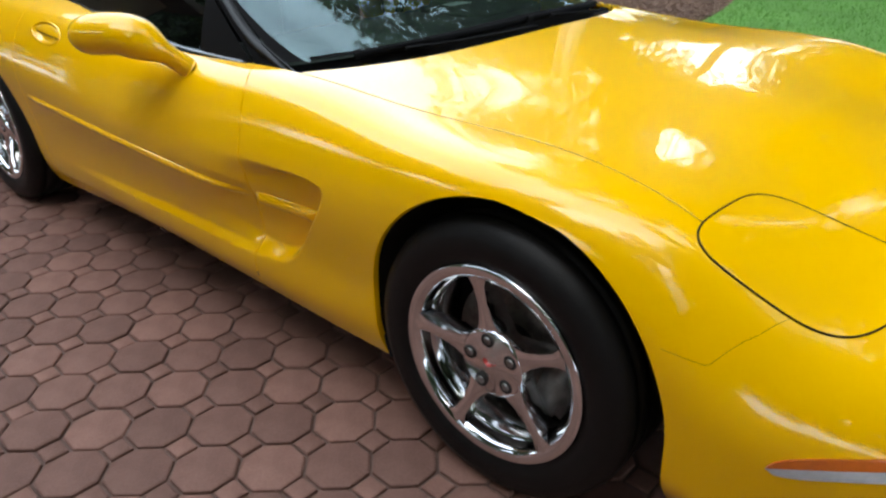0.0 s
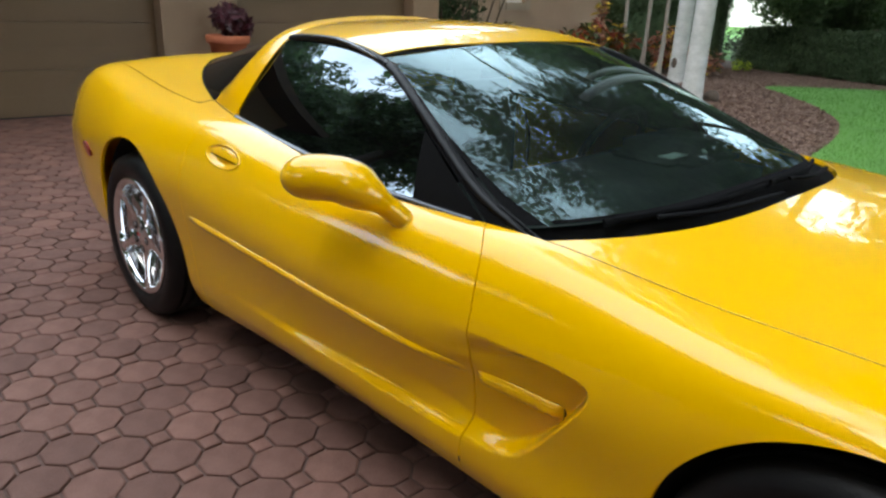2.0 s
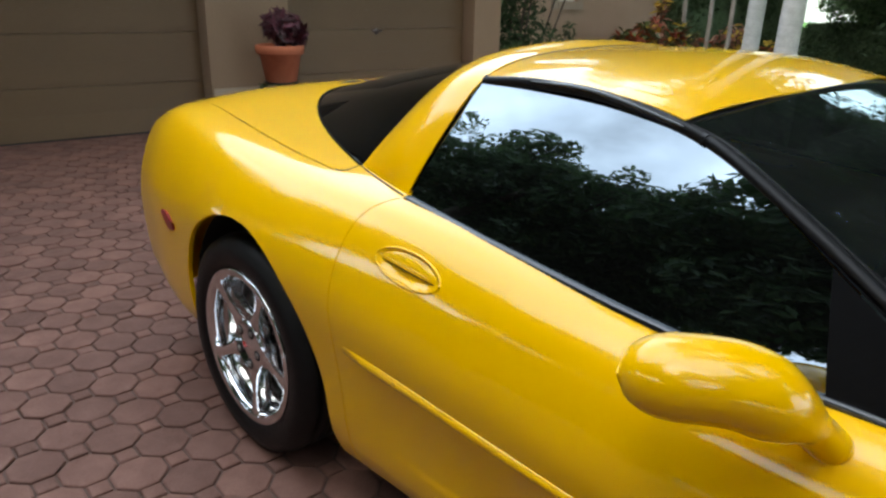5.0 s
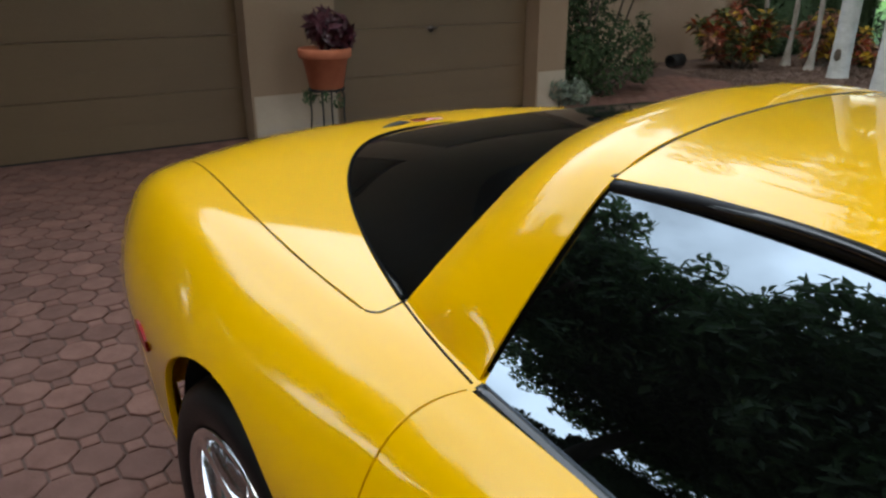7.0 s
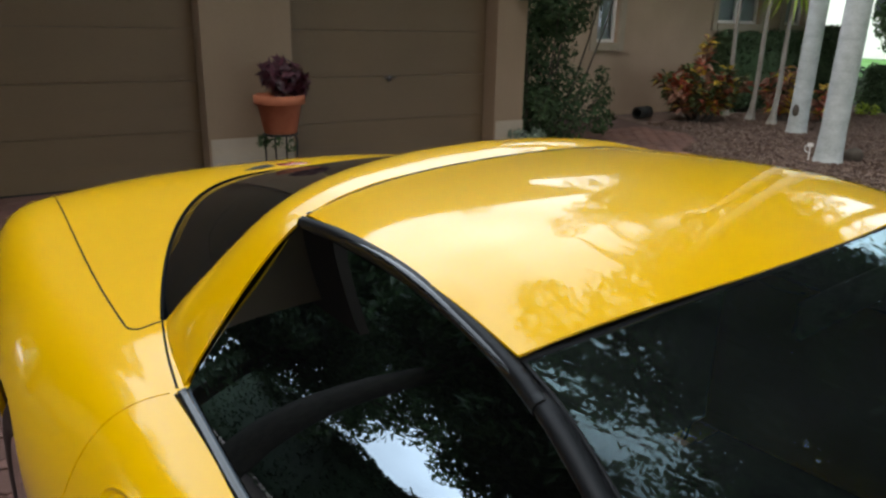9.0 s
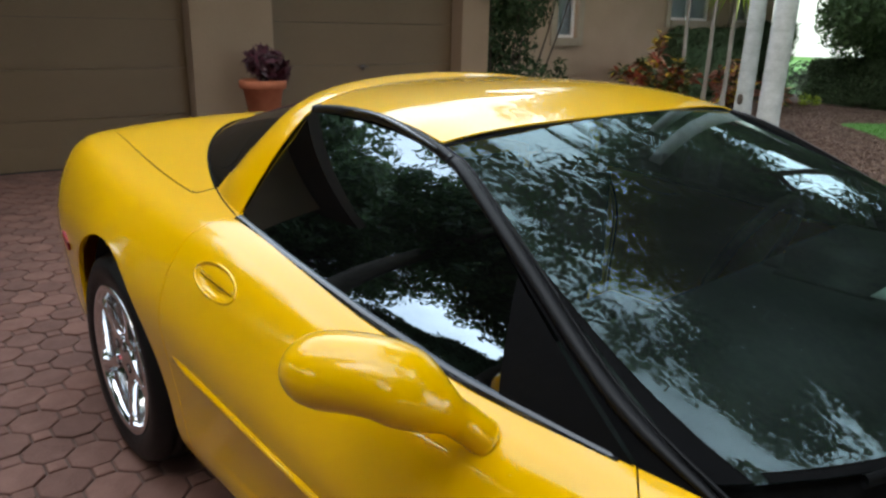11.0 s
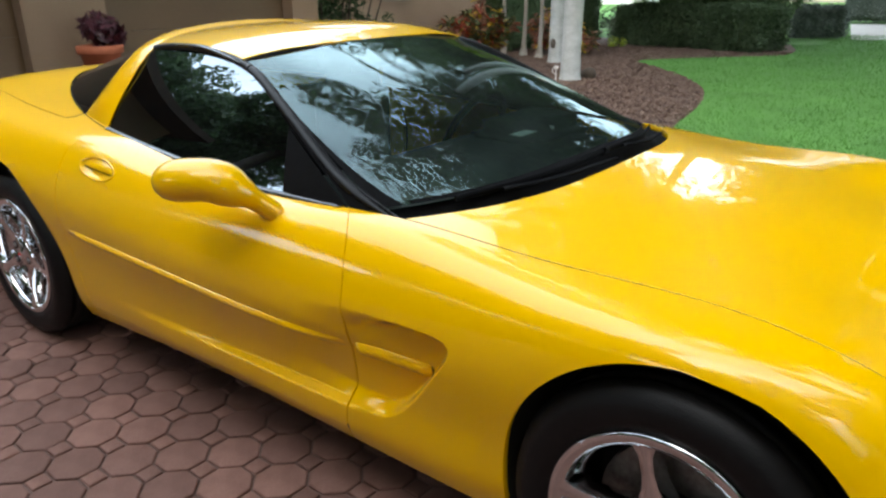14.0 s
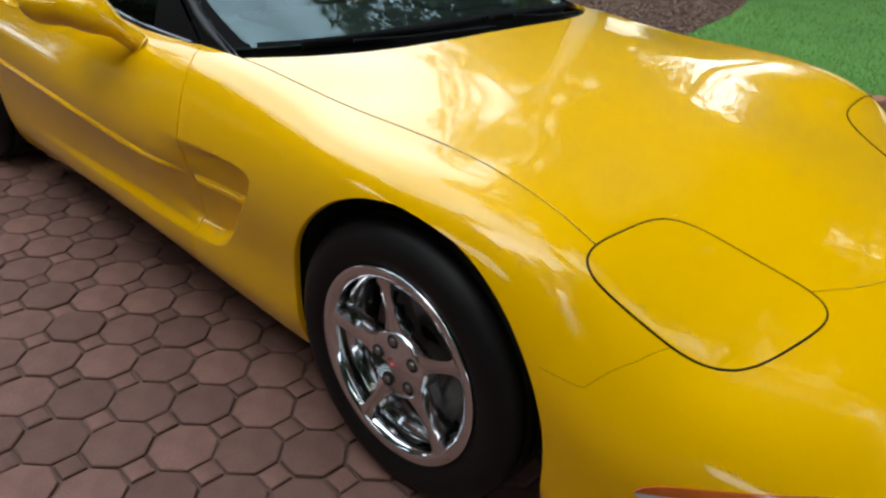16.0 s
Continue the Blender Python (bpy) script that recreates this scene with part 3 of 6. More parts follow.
def shell(u, v):
    """The body's smooth surface on one side, y counted outwards."""
    u, v = np.broadcast_arrays(np.asarray(u, float), np.asarray(v, float))
    s = u.shape
    u, v = u.ravel(), v.ravel()
    i, a, b, c, d = (q[:, None] if k else q for k, q in enumerate(cubic(ALONG, u)))
    ys = a * TAB_Y[i] + b * TAB_Y[i + 1] + c * CURV_Y[i] + d * CURV_Y[i + 1]
    zs = a * TAB_Z[i] + b * TAB_Z[i + 1] + c * CURV_Z[i] + d * CURV_Z[i + 1]
    j, a, b, c, d = cubic(ACROSS, v)
    r = np.arange(len(u))
    cy, cz = ys @ C_ACROSS.T, zs @ C_LEVEL.T
    y = a * ys[r, j] + b * ys[r, j + 1] + c * cy[r, j] + d * cy[r, j + 1]
    z = a * zs[r, j] + b * zs[r, j + 1] + c * cz[r, j] + d * cz[r, j + 1]
    x = u - 0.30 * smooth01((u - 0.25) / 0.75) * (np.abs(y) / 0.93) ** 3 + 0.11 * smooth01((-2.95 - u) / 0.63) * (np.abs(y) / 0.93) ** 4
    return x.reshape(s), y.reshape(s), z.reshape(s)


HANDLE = (-1.962, 0.783, 0.100, 0.029, math.tan(radians(-4)))


def skin(u, v):
    """The shell with the side vent behind the front wheel and the door handle's hollow pressed into it."""
    x, y, z = shell(u, v)
    # under the moulding it deepens along the door, above it only on the fender
    above = smooth01((z - 0.475) / 0.07)
    ramp = smooth01((x + 1.15) / 0.58) * (1 - above) + smooth01((x + 1.0) / 0.46) * above
    lean = (-(x + 0.655) * 0.2 + (z - 0.35) * 0.155) / 0.253
    e = 0.028
    inside = -e * np.log(np.exp(-(0.605 - z) / e) + np.exp(-(z - 0.322) / e) + np.exp(-np.clip(lean, -1, 1) / e))
    vent = 0.05 * ramp * smooth01((inside + 0.008) / (0.018 + 0.08 * (1 - ramp))) * (np.asarray(v) > V3) * (x < -0.40)
    hx, hz = x - HANDLE[0], z - HANDLE[1] - HANDLE[4] * (x - HANDLE[0])
    hollow = 0.013 * smooth01(1.6 * (1.0 - (hx / HANDLE[2]) ** 2 - (hz / HANDLE[3]) ** 2)) * (np.asarray(v) > V2)
    # the door tucks in under its moulding and kicks out again along a low ledge that runs into the vent
    swage = 0.022 * smooth01((x + 2.1) / 1.1) * smooth01((-0.70 - x) / 0.25) * smooth01((z - 0.306) / 0.026) * np.clip((0.50 - z) / 0.17, 0, 1)
    return x, y - vent - hollow - swage, z


def skin_at(u, v, side, lift=0.0):
    """Places and normals of the body's skin."""
    u, v = np.broadcast_arrays(np.asarray(u, float), np.asarray(v, float))
    e = 0.0012
    p = np.stack(skin(u, v), -1)
    du = np.stack(skin(u + e, v), -1) - np.stack(skin(u - e, v), -1)
    dv = np.stack(skin(u, np.minimum(v + e, V8)), -1) - np.stack(skin(u, np.maximum(v - e, 0)), -1)
    n = np.cross(du, dv)
    n = n / np.maximum(np.linalg.norm(n, axis=-1, keepdims=True), 1e-12)
    p = p + n * lift
    p[..., 1] *= side
    n = n.copy()
    n[..., 1] *= side
    return p, n


class Sheet:
    """Gathers grids of the skin into one panel with turned-in edges."""

    def __init__(self):
        self.v, self.n, self.f = [], [], []

    def grid(self, u, v, side, edges="", lift=0.0, depth=0.016):
        p, n = skin_at(u, v, side, lift)
        self.raw(p, n, side, edges, depth)
        return self

    def raw(self, p, n, side, edges="", depth=0.016):
        r, c = p.shape[:2]
        k = len(self.v)
        self.v += list(p.reshape(-1, 3))
        self.n += list(n.reshape(-1, 3))
        flip = np.dot(np.cross(p[-1, 0] - p[0, 0], p[0, -1] - p[0, 0]), n.reshape(-1, 3).mean(0)) < 0
        for i in range(r - 1):
            for j in range(c - 1):
                f = (k + i * c + j, k + (i + 1) * c + j, k + (i + 1) * c + j + 1, k + i * c + j + 1)
                self.f.append(f[::-1] if flip else f)
        lines = {"a": (p[0], n[0], p[0] - p[1]), "b": (p[-1], n[-1], p[-1] - p[-2]), "c": (p[:, 0], n[:, 0], p[:, 0] - p[:, 1]), "d": (p[:, -1], n[:, -1], p[:, -1] - p[:, -2])}
        for e in edges:
            q, m, out = lines[e]
            out = out / np.maximum(np.linalg.norm(out, axis=-1, keepdims=True), 1e-9)
            k = len(self.v)
            mid = (m + out)
            mid /= np.linalg.norm(mid, axis=-1, keepdims=True)
            self.v += list(q + out * 0.0) + list(q + out * 0.0016 - m * 0.0016) + list(q + out * 0.0012 - m * depth)
            self.n += list(m) + list(out) + list(out)
            s = len(q)
            for row in (0, 1):
                for i in range(s - 1):
                    f = (k + row * s + i, k + row * s + i + 1, k + (row + 1) * s + i + 1, k + (row + 1) * s + i)
                    a, b, d = (np.array(self.v[t]) for t in (f[0], f[1], f[3]))
                    self.f.append(f if np.dot(np.cross(b - a, d - a), mid[i]) > 0 else f[::-1])

    def done(self, name, mat, parent, label=""):
        at, seen, v, n = [], {}, [], []
        for p, m in zip(self.v, self.n):
            key = tuple(np.round(p, 5)) + tuple(np.round(m, 1) + 0.0)
            if key not in seen:
                seen[key] = len(v)
                v.append(p)
                n.append(m)
            at.append(seen[key])
        f = [tuple(dict.fromkeys(at[i] for i in g)) for g in self.f]
        return put(name, v, [g for g in f if len(g) > 2], mat, parent, label, n)


def spread(a, b, n):
    """n rows from the line a to the line b, both over one row of samples."""
    t = np.linspace(0, 1, n)[:, None]
    return a + (b - a) * t


def rows(v0, v1, left, right, nr, nc, power=1.0):
    """A patch of rows of constant v, each from left(v) to right(v)."""
    v = v0 + (v1 - v0) * np.linspace(0, 1, nr) ** power
    l, r = left(v), right(v)
    t = np.linspace(0, 1, nc)[None, :]
    return l[:, None] + (r - l)[:, None] * t, np.repeat(v[:, None], nc, 1)


def arch(which, front):
    """For rows of constant v, where the wheel arch's edge lies."""
    cx, cz, r = which

    def at(v):
        u = np.full(len(v), cx + (r if front else -r))
        for _ in range(14):
            x, _, z = shell(u, v)
            reach = np.sqrt(np.maximum(r * r - np.maximum(z - cz, 0) ** 2, 0))
            u = u + 0.7 * (cx + (reach if front else -reach) - x)
        return u
    return at


def arch_top(which):
    lo, hi = V2, V5
    for _ in range(40):
        mid = (lo + hi) / 2
        if shell(which[0], mid)[2] > which[1] + which[2]:
            lo = mid
        else:
            hi = mid
    return lo


G = 0.0026  # half a panel gap
def eased(vs, us):
    """A line through knots with its corners rounded off."""
    grid = np.linspace(vs[0], vs[-1], 400)
    line = np.interp(grid, vs, us)
    for _ in range(40):
        line[1:-1] = line[1:-1] * 0.5 + 0.25 * (line[2:] + line[:-2])
    for _ in range(400):
        line[1:-1] = line[1:-1] * 0.5 + 0.25 * (line[2:] + line[:-2])
    return lambda v: np.interp(v, grid, line)


door_front = eased([V2, V3, V4, V5, V6, V7, V8], [-0.905, -0.835, -0.805, -0.808, -0.824, -0.838, -0.845])
door_rear = eased([V2, V2 + 0.02, V2 + 0.05, V3, V3 + 0.06, V4, V5, V7, V8], [-2.143, -2.157, -2.168, -2.180, -2.184, -2.179, -2.165, -2.16, -2.16])
seam_front = lambda v: np.interp(v, [V2, V3, V4, V4 + 0.05], [0.575, 0.555, 0.50, 0.385])
flat = lambda x: (lambda v: np.full(len(v), x))
hood_rear = lambda y: -0.495 - 0.25 * (np.abs(y) / 0.75) ** 3.2
glass_base = lambda y: -3.23 + 0.866 * (np.abs(y) / 0.685) ** 2.5

car = thing("sports_car", "glossy yellow two-door sports coupe with chrome wheels, parked on the pavers", "car")


def tube_on(uv, side, radius, mat, name, lift=-0.0005, closed=False, label=""):
    p, n = skin_at([q[0] for q in uv], [q[1] for q in uv], side, lift)
    pts = list(p) + ([p[0]] if closed else [])
    v, f = sweep(pts, radius, 6)
    return put(name, v, f, mat, car, label)


def lid_front(v):
    """The front edge of the trunk lid, rounded at its corners."""
    q = np.clip((v - (V2 - 0.022)) / 0.022, 0, 1)
    return -2.394 - 0.04 * (1 - np.sqrt(1 - q * q))


def backing(u, v, side, name="gap_seal"):
    """A dark strip under a panel gap. u, v: two lines, either side of it."""
    s = Sheet()
    s.grid(np.array(u), np.array(v), side, lift=-0.011)
    return s.done(name, SEAL, car)


# hood, across both sides
hood_front = lambda v: 0.725 - 0.105 * (v / 0.41) ** 2


def hood():
    s = Sheet()
    for side in (-1, 1):
        v = np.linspace(0, V2 - G, 44)
        for u0, u1, n, vmax in ((None, 0.3374, 70, V2 - G), (0.3374, 0.664, 40, 0.455)):
            vv = np.linspace(0, vmax, 44)
            y = shell(np.full(44, -0.5), vv)[1]
            a = hood_rear(y) if u0 is None else np.full(44, u0)
            if u0 is None:
                u = spread(a[None, :].ravel(), np.full(44, u1), n)
                w = np.repeat(vv[None, :], n, 0)
                s.grid(u, w, side, "ad")
            else:
                across = np.linspace(0, 1, 44)
                u = spread(np.full(44, u0), hood_front(0.41 * across) - 0.002, n)
                w = np.interp(u, [0.3374, 0.36, 0.42, 0.62], [0.60, 0.485, 0.462, 0.41]) * across[None, :]
                s.grid(u, w, side, "bd")
    return s.done("hood", PAINT, car)


hood()
doors = {}
TOP_F, TOP_R = arch_top(ARCH_F), arch_top(ARCH_R)
SEAM_LOW = V4 + 0.05
for side in (-1, 1):
    s = Sheet()
    dr = lambda v: door_front(v) + G
    sf = lambda v: seam_front(v) - G * 0.12
    s.grid(*rows(V2 + G, TOP_F, dr, sf, 40, 120), side, "acd")
    s.grid(*rows(TOP_F, V8, dr, arch(ARCH_F, False), 110, 90, 1.6), side, "bcd")
    if SEAM_LOW > TOP_F:
        s.grid(*rows(TOP_F, SEAM_LOW, arch(ARCH_F, True), sf, 24, 24, 1.8), side, "c")
    s.done("front_fender", PAINT, car)
    s = Sheet()
    s.grid(*rows(0, 0.41, lambda v: hood_front(v) + 0.002, flat(0.98), 24, 40), side, "c")
    s.grid(*rows(0.41, V2 - G, lambda v: np.interp(v, [0.41, 0.462, 0.485, 0.60, V2], [0.6205, 0.4205, 0.3605, 0.338, 0.338]), flat(0.98), 24, 60), side, "c")
    low = max(TOP_F, SEAM_LOW)
    s.grid(*rows(V2 - G, low, lambda v: seam_front(v) + G * 0.12, flat(0.98), 24, 50), side, "")
    s.grid(*rows(low, V8, arch(ARCH_F, True), flat(0.98), 50, 50), side, "bc")
    s.done("front_bumper", PAINT, car)
    s = Sheet()
    s.grid(*rows(V2, V7, lambda v: door_rear(v) + G, lambda v: door_front(v) - G, 110, 170), side, "abcd")
    doors[side] = s.done("door", PAINT, car)
    s = Sheet()
    s.grid(*rows(V7 + 0.002, V8, lambda v: door_rear(v) + G, lambda v: door_front(v) - G, 12, 80), side, "ab")
    s.done("rocker_panel", PAINT, car)
    s = Sheet()
    dq = lambda v: door_rear(v) - G
    s.grid(*rows(V2 + G, TOP_R, flat(-3.58), dq, 50, 110), side, "ad")
    s.grid(*rows(TOP_R, V8, arch(ARCH_R, True), dq, 70, 20, 1.8), side, "bcd")
    s.grid(*rows(TOP_R, V8, flat(-3.58), arch(ARCH_R, False), 70, 50, 1.8), side, "bd")
    s.grid(*rows(0.60, V2 + G, lambda v: lid_front(v) + 0.002, flat(-2.135), 44, 40), side, "")
    s.done("rear_quarter", PAINT, car)
    # dark strips under the gaps
    vv = np.linspace(V2, V8, 60)
    for line in (door_front, door_rear):
        backing([line(vv) - 0.012, line(vv) + 0.012], [vv, vv], side)
    uu = np.linspace(-0.74, 0.345, 60)
    backing([uu, uu], [np.full(60, V2 - 0.012), np.full(60, V2 + 0.012)], side)
    tube_on([(q, V2) for q in np.linspace(-0.735, 0.342, 80)], side, 0.0024, COWL, "hood_gap", -0.0026)
    uu = np.linspace(-3.40, -2.42, 40)
    backing([uu, uu], [np.full(40, V2 - 0.012), np.full(40, V2 + 0.012)], side)
    vv = np.linspace(0, 0.5, 30)
    backing([hood_front(np.minimum(vv, 0.43)) - 0.016, hood_front(np.minimum(vv, 0.43)) + 0.016], [vv, vv], side)
    vv = np.linspace(V2, SEAM_LOW, 30)
    tube_on([(seam_front(np.array([q]))[0], q) for q in vv], side, 0.0007, COWL, "bumper_seam")
    # wheel-arch liners
    for cx, cz, r in (ARCH_F, ARCH_R):
        a = np.linspace(-0.42, math.pi + 0.42, 40)
        verts = [(cx + (r + 0.012) * math.cos(t), side * y, cz + (r + 0.012) * math.sin(t)) for y in (0.87, 0.50) for t in a]
        verts += [(cx, side * 0.50, cz)]
        faces = [(i, i + 1, 41 + i, 40 + i) for i in range(39)] + [(40 + i, 41 + i, 80) for i in range(39)]
        put("arch_liner", verts, faces, LINER, car)

# trunk lid between the hatch lines, behind the rear glass
s = Sheet()
for side in (-1, 1):
    vv = (V2 - G) * np.concatenate([np.linspace(0, 0.92, 50), 1 - 0.08 * np.linspace(0.97, 0, 22) ** 1.8])
    a = np.full(72, -2.8)
    for i in range(8):
        a = glass_base(shell(a, vv)[1])
    a = np.minimum(a, lid_front(vv) - 0.002)
    s.grid(spread(np.full(72, -3.58), a, 70), np.repeat(vv[None, :], 70, 0), side, "bd")
s.done("trunk_lid", PAINT, car)

for side in (-1, 1):
    q = V2 - 0.001 - 0.07 * np.linspace(0, 1, 16) ** 1.8
    tube_on([(float(lid_front(np.array([t]))[0]), t) for t in q], side, 0.0024, SEAL, "lid_gap", -0.0006)

# nose and tail closed off, and the floor pan
for u, name, sign in ((0.98, "nose", 1), (-3.58, "rear_bumper", -1)):
    ring = [skin_at(u, q, -1)[0] for q in np.linspace(0, V8, 40)] + [skin_at(u, q, 1)[0] for q in np.linspace(V8, 0, 40)][:-1]
    mid = (u + sign * 0.02, 0, 0.3 if sign > 0 else 0.55)
    inner = [np.array(mid) * 0.5 + q * 0.5 + np.array((sign * 0.02, 0, 0)) for q in ring]
    n = len(ring)
    faces = [(i, (i + 1) % n, n + (i + 1) % n, n + i) for i in range(n)] + [(n + i, n + (i + 1) % n, 2 * n) for i in range(n)]
    put(name, list(ring) + inner + [mid], faces, PAINT, car)
bm = bmesh.new()
box(bm, (-2.22, -0.80, 0.15), (-0.38, 0.80, 0.20), 0.01)
box(bm, (0.42, -0.50, 0.16), (0.80, 0.50, 0.20), 0.01)
box(bm, (-2.25, -0.52, 0.17), (-3.3, 0.52, 0.24), 0.01)
box(bm, (-0.4, -0.48, 0.17), (0.45, 0.48, 0.24), 0.01)
part("floor_pan", bm, LINER, car, smooth=False)

# pop-up headlight lids
for side in (-1, 1):
    t = np.linspace(-1, 1, 41)
    a, b = np.meshgrid(t, t, indexing="ij")
    round_off = np.maximum(np.abs(a), np.abs(b)) / np.maximum((np.abs(a) ** 4.2 + np.abs(b) ** 4.2) ** (1 / 4.2), 1e-9)
    a2, b2 = a * round_off, b * round_off
    A, B, C, D = (0.335, 0.852), (0.340, 0.475), (0.700, 0.372), (0.690, 0.765)
    w = [(1 - a2) * (1 - b2) / 4, (1 - a2) * (1 + b2) / 4, (1 + a2) * (1 + b2) / 4, (1 + a2) * (1 - b2) / 4]
    u = sum(q * c[0] for q, c in zip(w, (A, B, C, D)))
    v = sum(q * c[1] for q, c in zip(w, (A, B, C, D)))
    u, v = 0.504 + (u - 0.508) * 0.925, 0.624 + (v - 0.622) * 0.93
    s = Sheet()
    s.grid(u, v, side, "abcd", lift=0.0015, depth=0.006)
    s.done("headlight_lid", PAINT, car)
    edge = [(u[i, 0], v[i, 0]) for i in range(41)] + [(u[-1, i], v[-1, i]) for i in range(1, 41)] + [(u[i, -1], v[i, -1]) for i in range(39, -1, -1)] + [(u[0, i], v[0, i]) for i in range(39, 0, -1)]
    cu, cv = u.mean(), v.mean()
    tube_on([(cu + (q - cu) * 1.012, cv + (r - cv) * 1.012) for q, r in edge], side, 0.0022, COWL, "headlight_gap", 0.0005, True)

# side mouldings: a raised strip along the door and through the vent
def strip(side, x0, x1, z0, z1, half, lift, name, n=60):
    us = np.linspace(x0, x1, n)
    prof = [(-1.0, 0.0), (-0.75, 0.75), (-0.3, 1.0), (0.4, 0.95), (0.8, 0.6), (1.0, 0.0)]
    lines = []
    for i, u in enumerate(us):
        f = i / (n - 1)
        taper = min(1, 0.15 + 12 * min(f, 1 - f))
        vs = np.linspace(V4, V7, 60)
        zz = shell(np.full(60, u), vs)[2]
        v = np.interp(-(z0 + (z1 - z0) * f), -zz, vs)
        p, nn = skin_at(np.full(6, u), v - np.array([q[0] for q in prof]) * half, side)
        lines.append(p + nn * (np.array([q[1] for q in prof]) * lift * taper - 0.002)[:, None])
    verts = np.array(lines).reshape(-1, 3)
    faces = [(i * 6 + j, i * 6 + j + 1, (i + 1) * 6 + j + 1, (i + 1) * 6 + j) for i in range(n - 1) for j in range(5)]
    faces = faces if side < 0 else [f[::-1] for f in faces]
    faces += [tuple(range(6)), tuple((n - 1) * 6 + j for j in range(6))]
    ob = put(name, verts, faces, PAINT, doors[side] if name == "door_moulding" else car)
    ob.data.set_sharp_from_angle(angle=radians(50))


for side in (-1, 1):
    strip(side, -2.135, -0.825, 0.548, 0.492, 0.013, 0.012, "door_moulding")
    strip(side, -0.795, -0.572, 0.491, 0.4865, 0.018, 0.018, "vent_moulding", 24)
    # dark slot at the vent's front end
    at = np.linspace(V3, V7, 80)
    slot = []
    for u, z in ((-0.567, 0.500), (-0.564, 0.486), (-0.568, 0.472)):
        slot.append((u, float(np.interp(-z, -shell(np.full(80, u), at)[2], at))))
    tube_on(slot, side, [0.0010, 0.0032, 0.0010], COWL, "vent_slot", 0.0)
    # door handle: flap in the lower half of its hollow, rim round it
    ang = np.linspace(0, 2 * math.pi, 49)[:-1]
    def on_door(x, z, lift):
        vs = np.linspace(V2, V5, 80)
        v = np.interp(-z, -shell(np.full(80, x), vs)[2], vs)
        p, n = skin_at(x, v, side)
        q = np.array(shell(x, v))
        q[1] = side * (q[1] + lift)
        return q
    rim = [on_door(HANDLE[0] + 1.03 * HANDLE[2] * math.cos(t), HANDLE[1] + HANDLE[4] * 1.03 * HANDLE[2] * math.cos(t) + 1.05 * HANDLE[3] * math.sin(t), -0.001) for t in ang]
    v, f = sweep(rim + [rim[0]], 0.0035, 8)
    put("handle_rim", v, f, PAINT, doors[side])
    verts, faces = [], []
    for i in range(9):
        for j in range(25):
            a, b = -0.86 + 1.72 * j / 24, i / 8
            top = 0.84 * math.sqrt(max(0, 1 - a * a))
            bottom = -0.10
            zz = top + (bottom - top) * b
            bulge = math.sin(math.pi * min(1, 0.15 + 0.6 * b)) * math.sqrt(max(0, 1 - a ** 4))
            x = HANDLE[0] + HANDLE[2] * a
            verts.append(on_door(x, HANDLE[1] + HANDLE[4] * HANDLE[2] * a + HANDLE[3] * zz, -0.009 + 0.008 * bulge))
    faces = [(i * 25 + j, i * 25 + j + 1, (i + 1) * 25 + j + 1, (i + 1) * 25 + j) for i in range(8) for j in range(24)]
    put("door_handle", verts, faces if side > 0 else [f[::-1] for f in faces], PAINT, doors[side])
    v, f = sweep([on_door(HANDLE[0] + HANDLE[2] * a, HANDLE[1] + HANDLE[4] * HANDLE[2] * a + HANDLE[3] * -0.16, -0.007) for a in np.linspace(-0.88, 0.88, 20)], [0.0014 + 0.0012 * (1 - a * a) for a in np.linspace(-0.88, 0.88, 20)], 6)
    put("handle_slot", v, f, COWL, doors[side])
    # lamps: amber and clear turn lamp in the bumper's corner, small red marker behind the rear wheel
    for z0, z1, mat, name in ((0.004, 0.024, AMBER, "turn_lamp"), (-0.017, 0.002, CLEARLENS, "lamp_lens")):
        us = np.linspace(0.70, 0.93, 20)
        lo = Sheet()
        uu, vv2 = [], []
        for u in us:
            f = (u - 0.70) / 0.23
            vs = np.linspace(V3, V8, 60)
            zz = shell(np.full(60, u), vs)[2]
            mid, w = 0.352 + 0.03 * f, math.sqrt(max(0.0, 1 - (1 - min(1, f * 3)) ** 2))
            vv2.append([np.interp(-(mid + 0.004 + (z0 - 0.004 + (z1 - z0) * b) * (0.06 + 0.94 * w)), -zz, vs) for b in np.linspace(0, 1, 6)])
            uu.append([u] * 6)
        lo.grid(np.array(uu), np.array(vv2), side, "abcd", lift=0.003, depth=0.01)
        lo.done(name, mat, car, "amber turn lamp lens" if mat is AMBER else "clear grey lamp lens")
    lo = Sheet()
    t = np.linspace(-1, 1, 13)
    a, b = np.meshgrid(t, t, indexing="ij")
    a, b = a * np.sqrt(1 - 0.7 * b * b / 2), b * np.sqrt(1 - 0.7 * a * a / 2)
    vs = np.linspace(V3, V7, 60)
    vm = np.interp(-0.618, -shell(np.full(60, -3.15), vs)[2], vs)
    lo.grid(-3.14 + 0.062 * a, vm + 0.024 * b * (1 - 0.45 * np.abs(a)) + 0.016 * a, side, "abcd", lift=0.007, depth=0.014)
    lo.done("side_marker", REDLENS, car, "small red side marker lens")
    # door mirror
    path = rounded([(-1.118, side * 0.835, 0.772), (-1.135, side * 0.868, 0.804), (-1.155, side * 0.91, 0.840), (-1.205, side * 0.955, 0.872), (-1.275, side * 1.005, 0.874), (-1.332, side * 1.045, 0.868)], 8)
    if side > 0:
        path = [Vector((p.x, p.y * 0.955, p.z - 0.05)) for p in path]
    n = len(path)
    rad = []
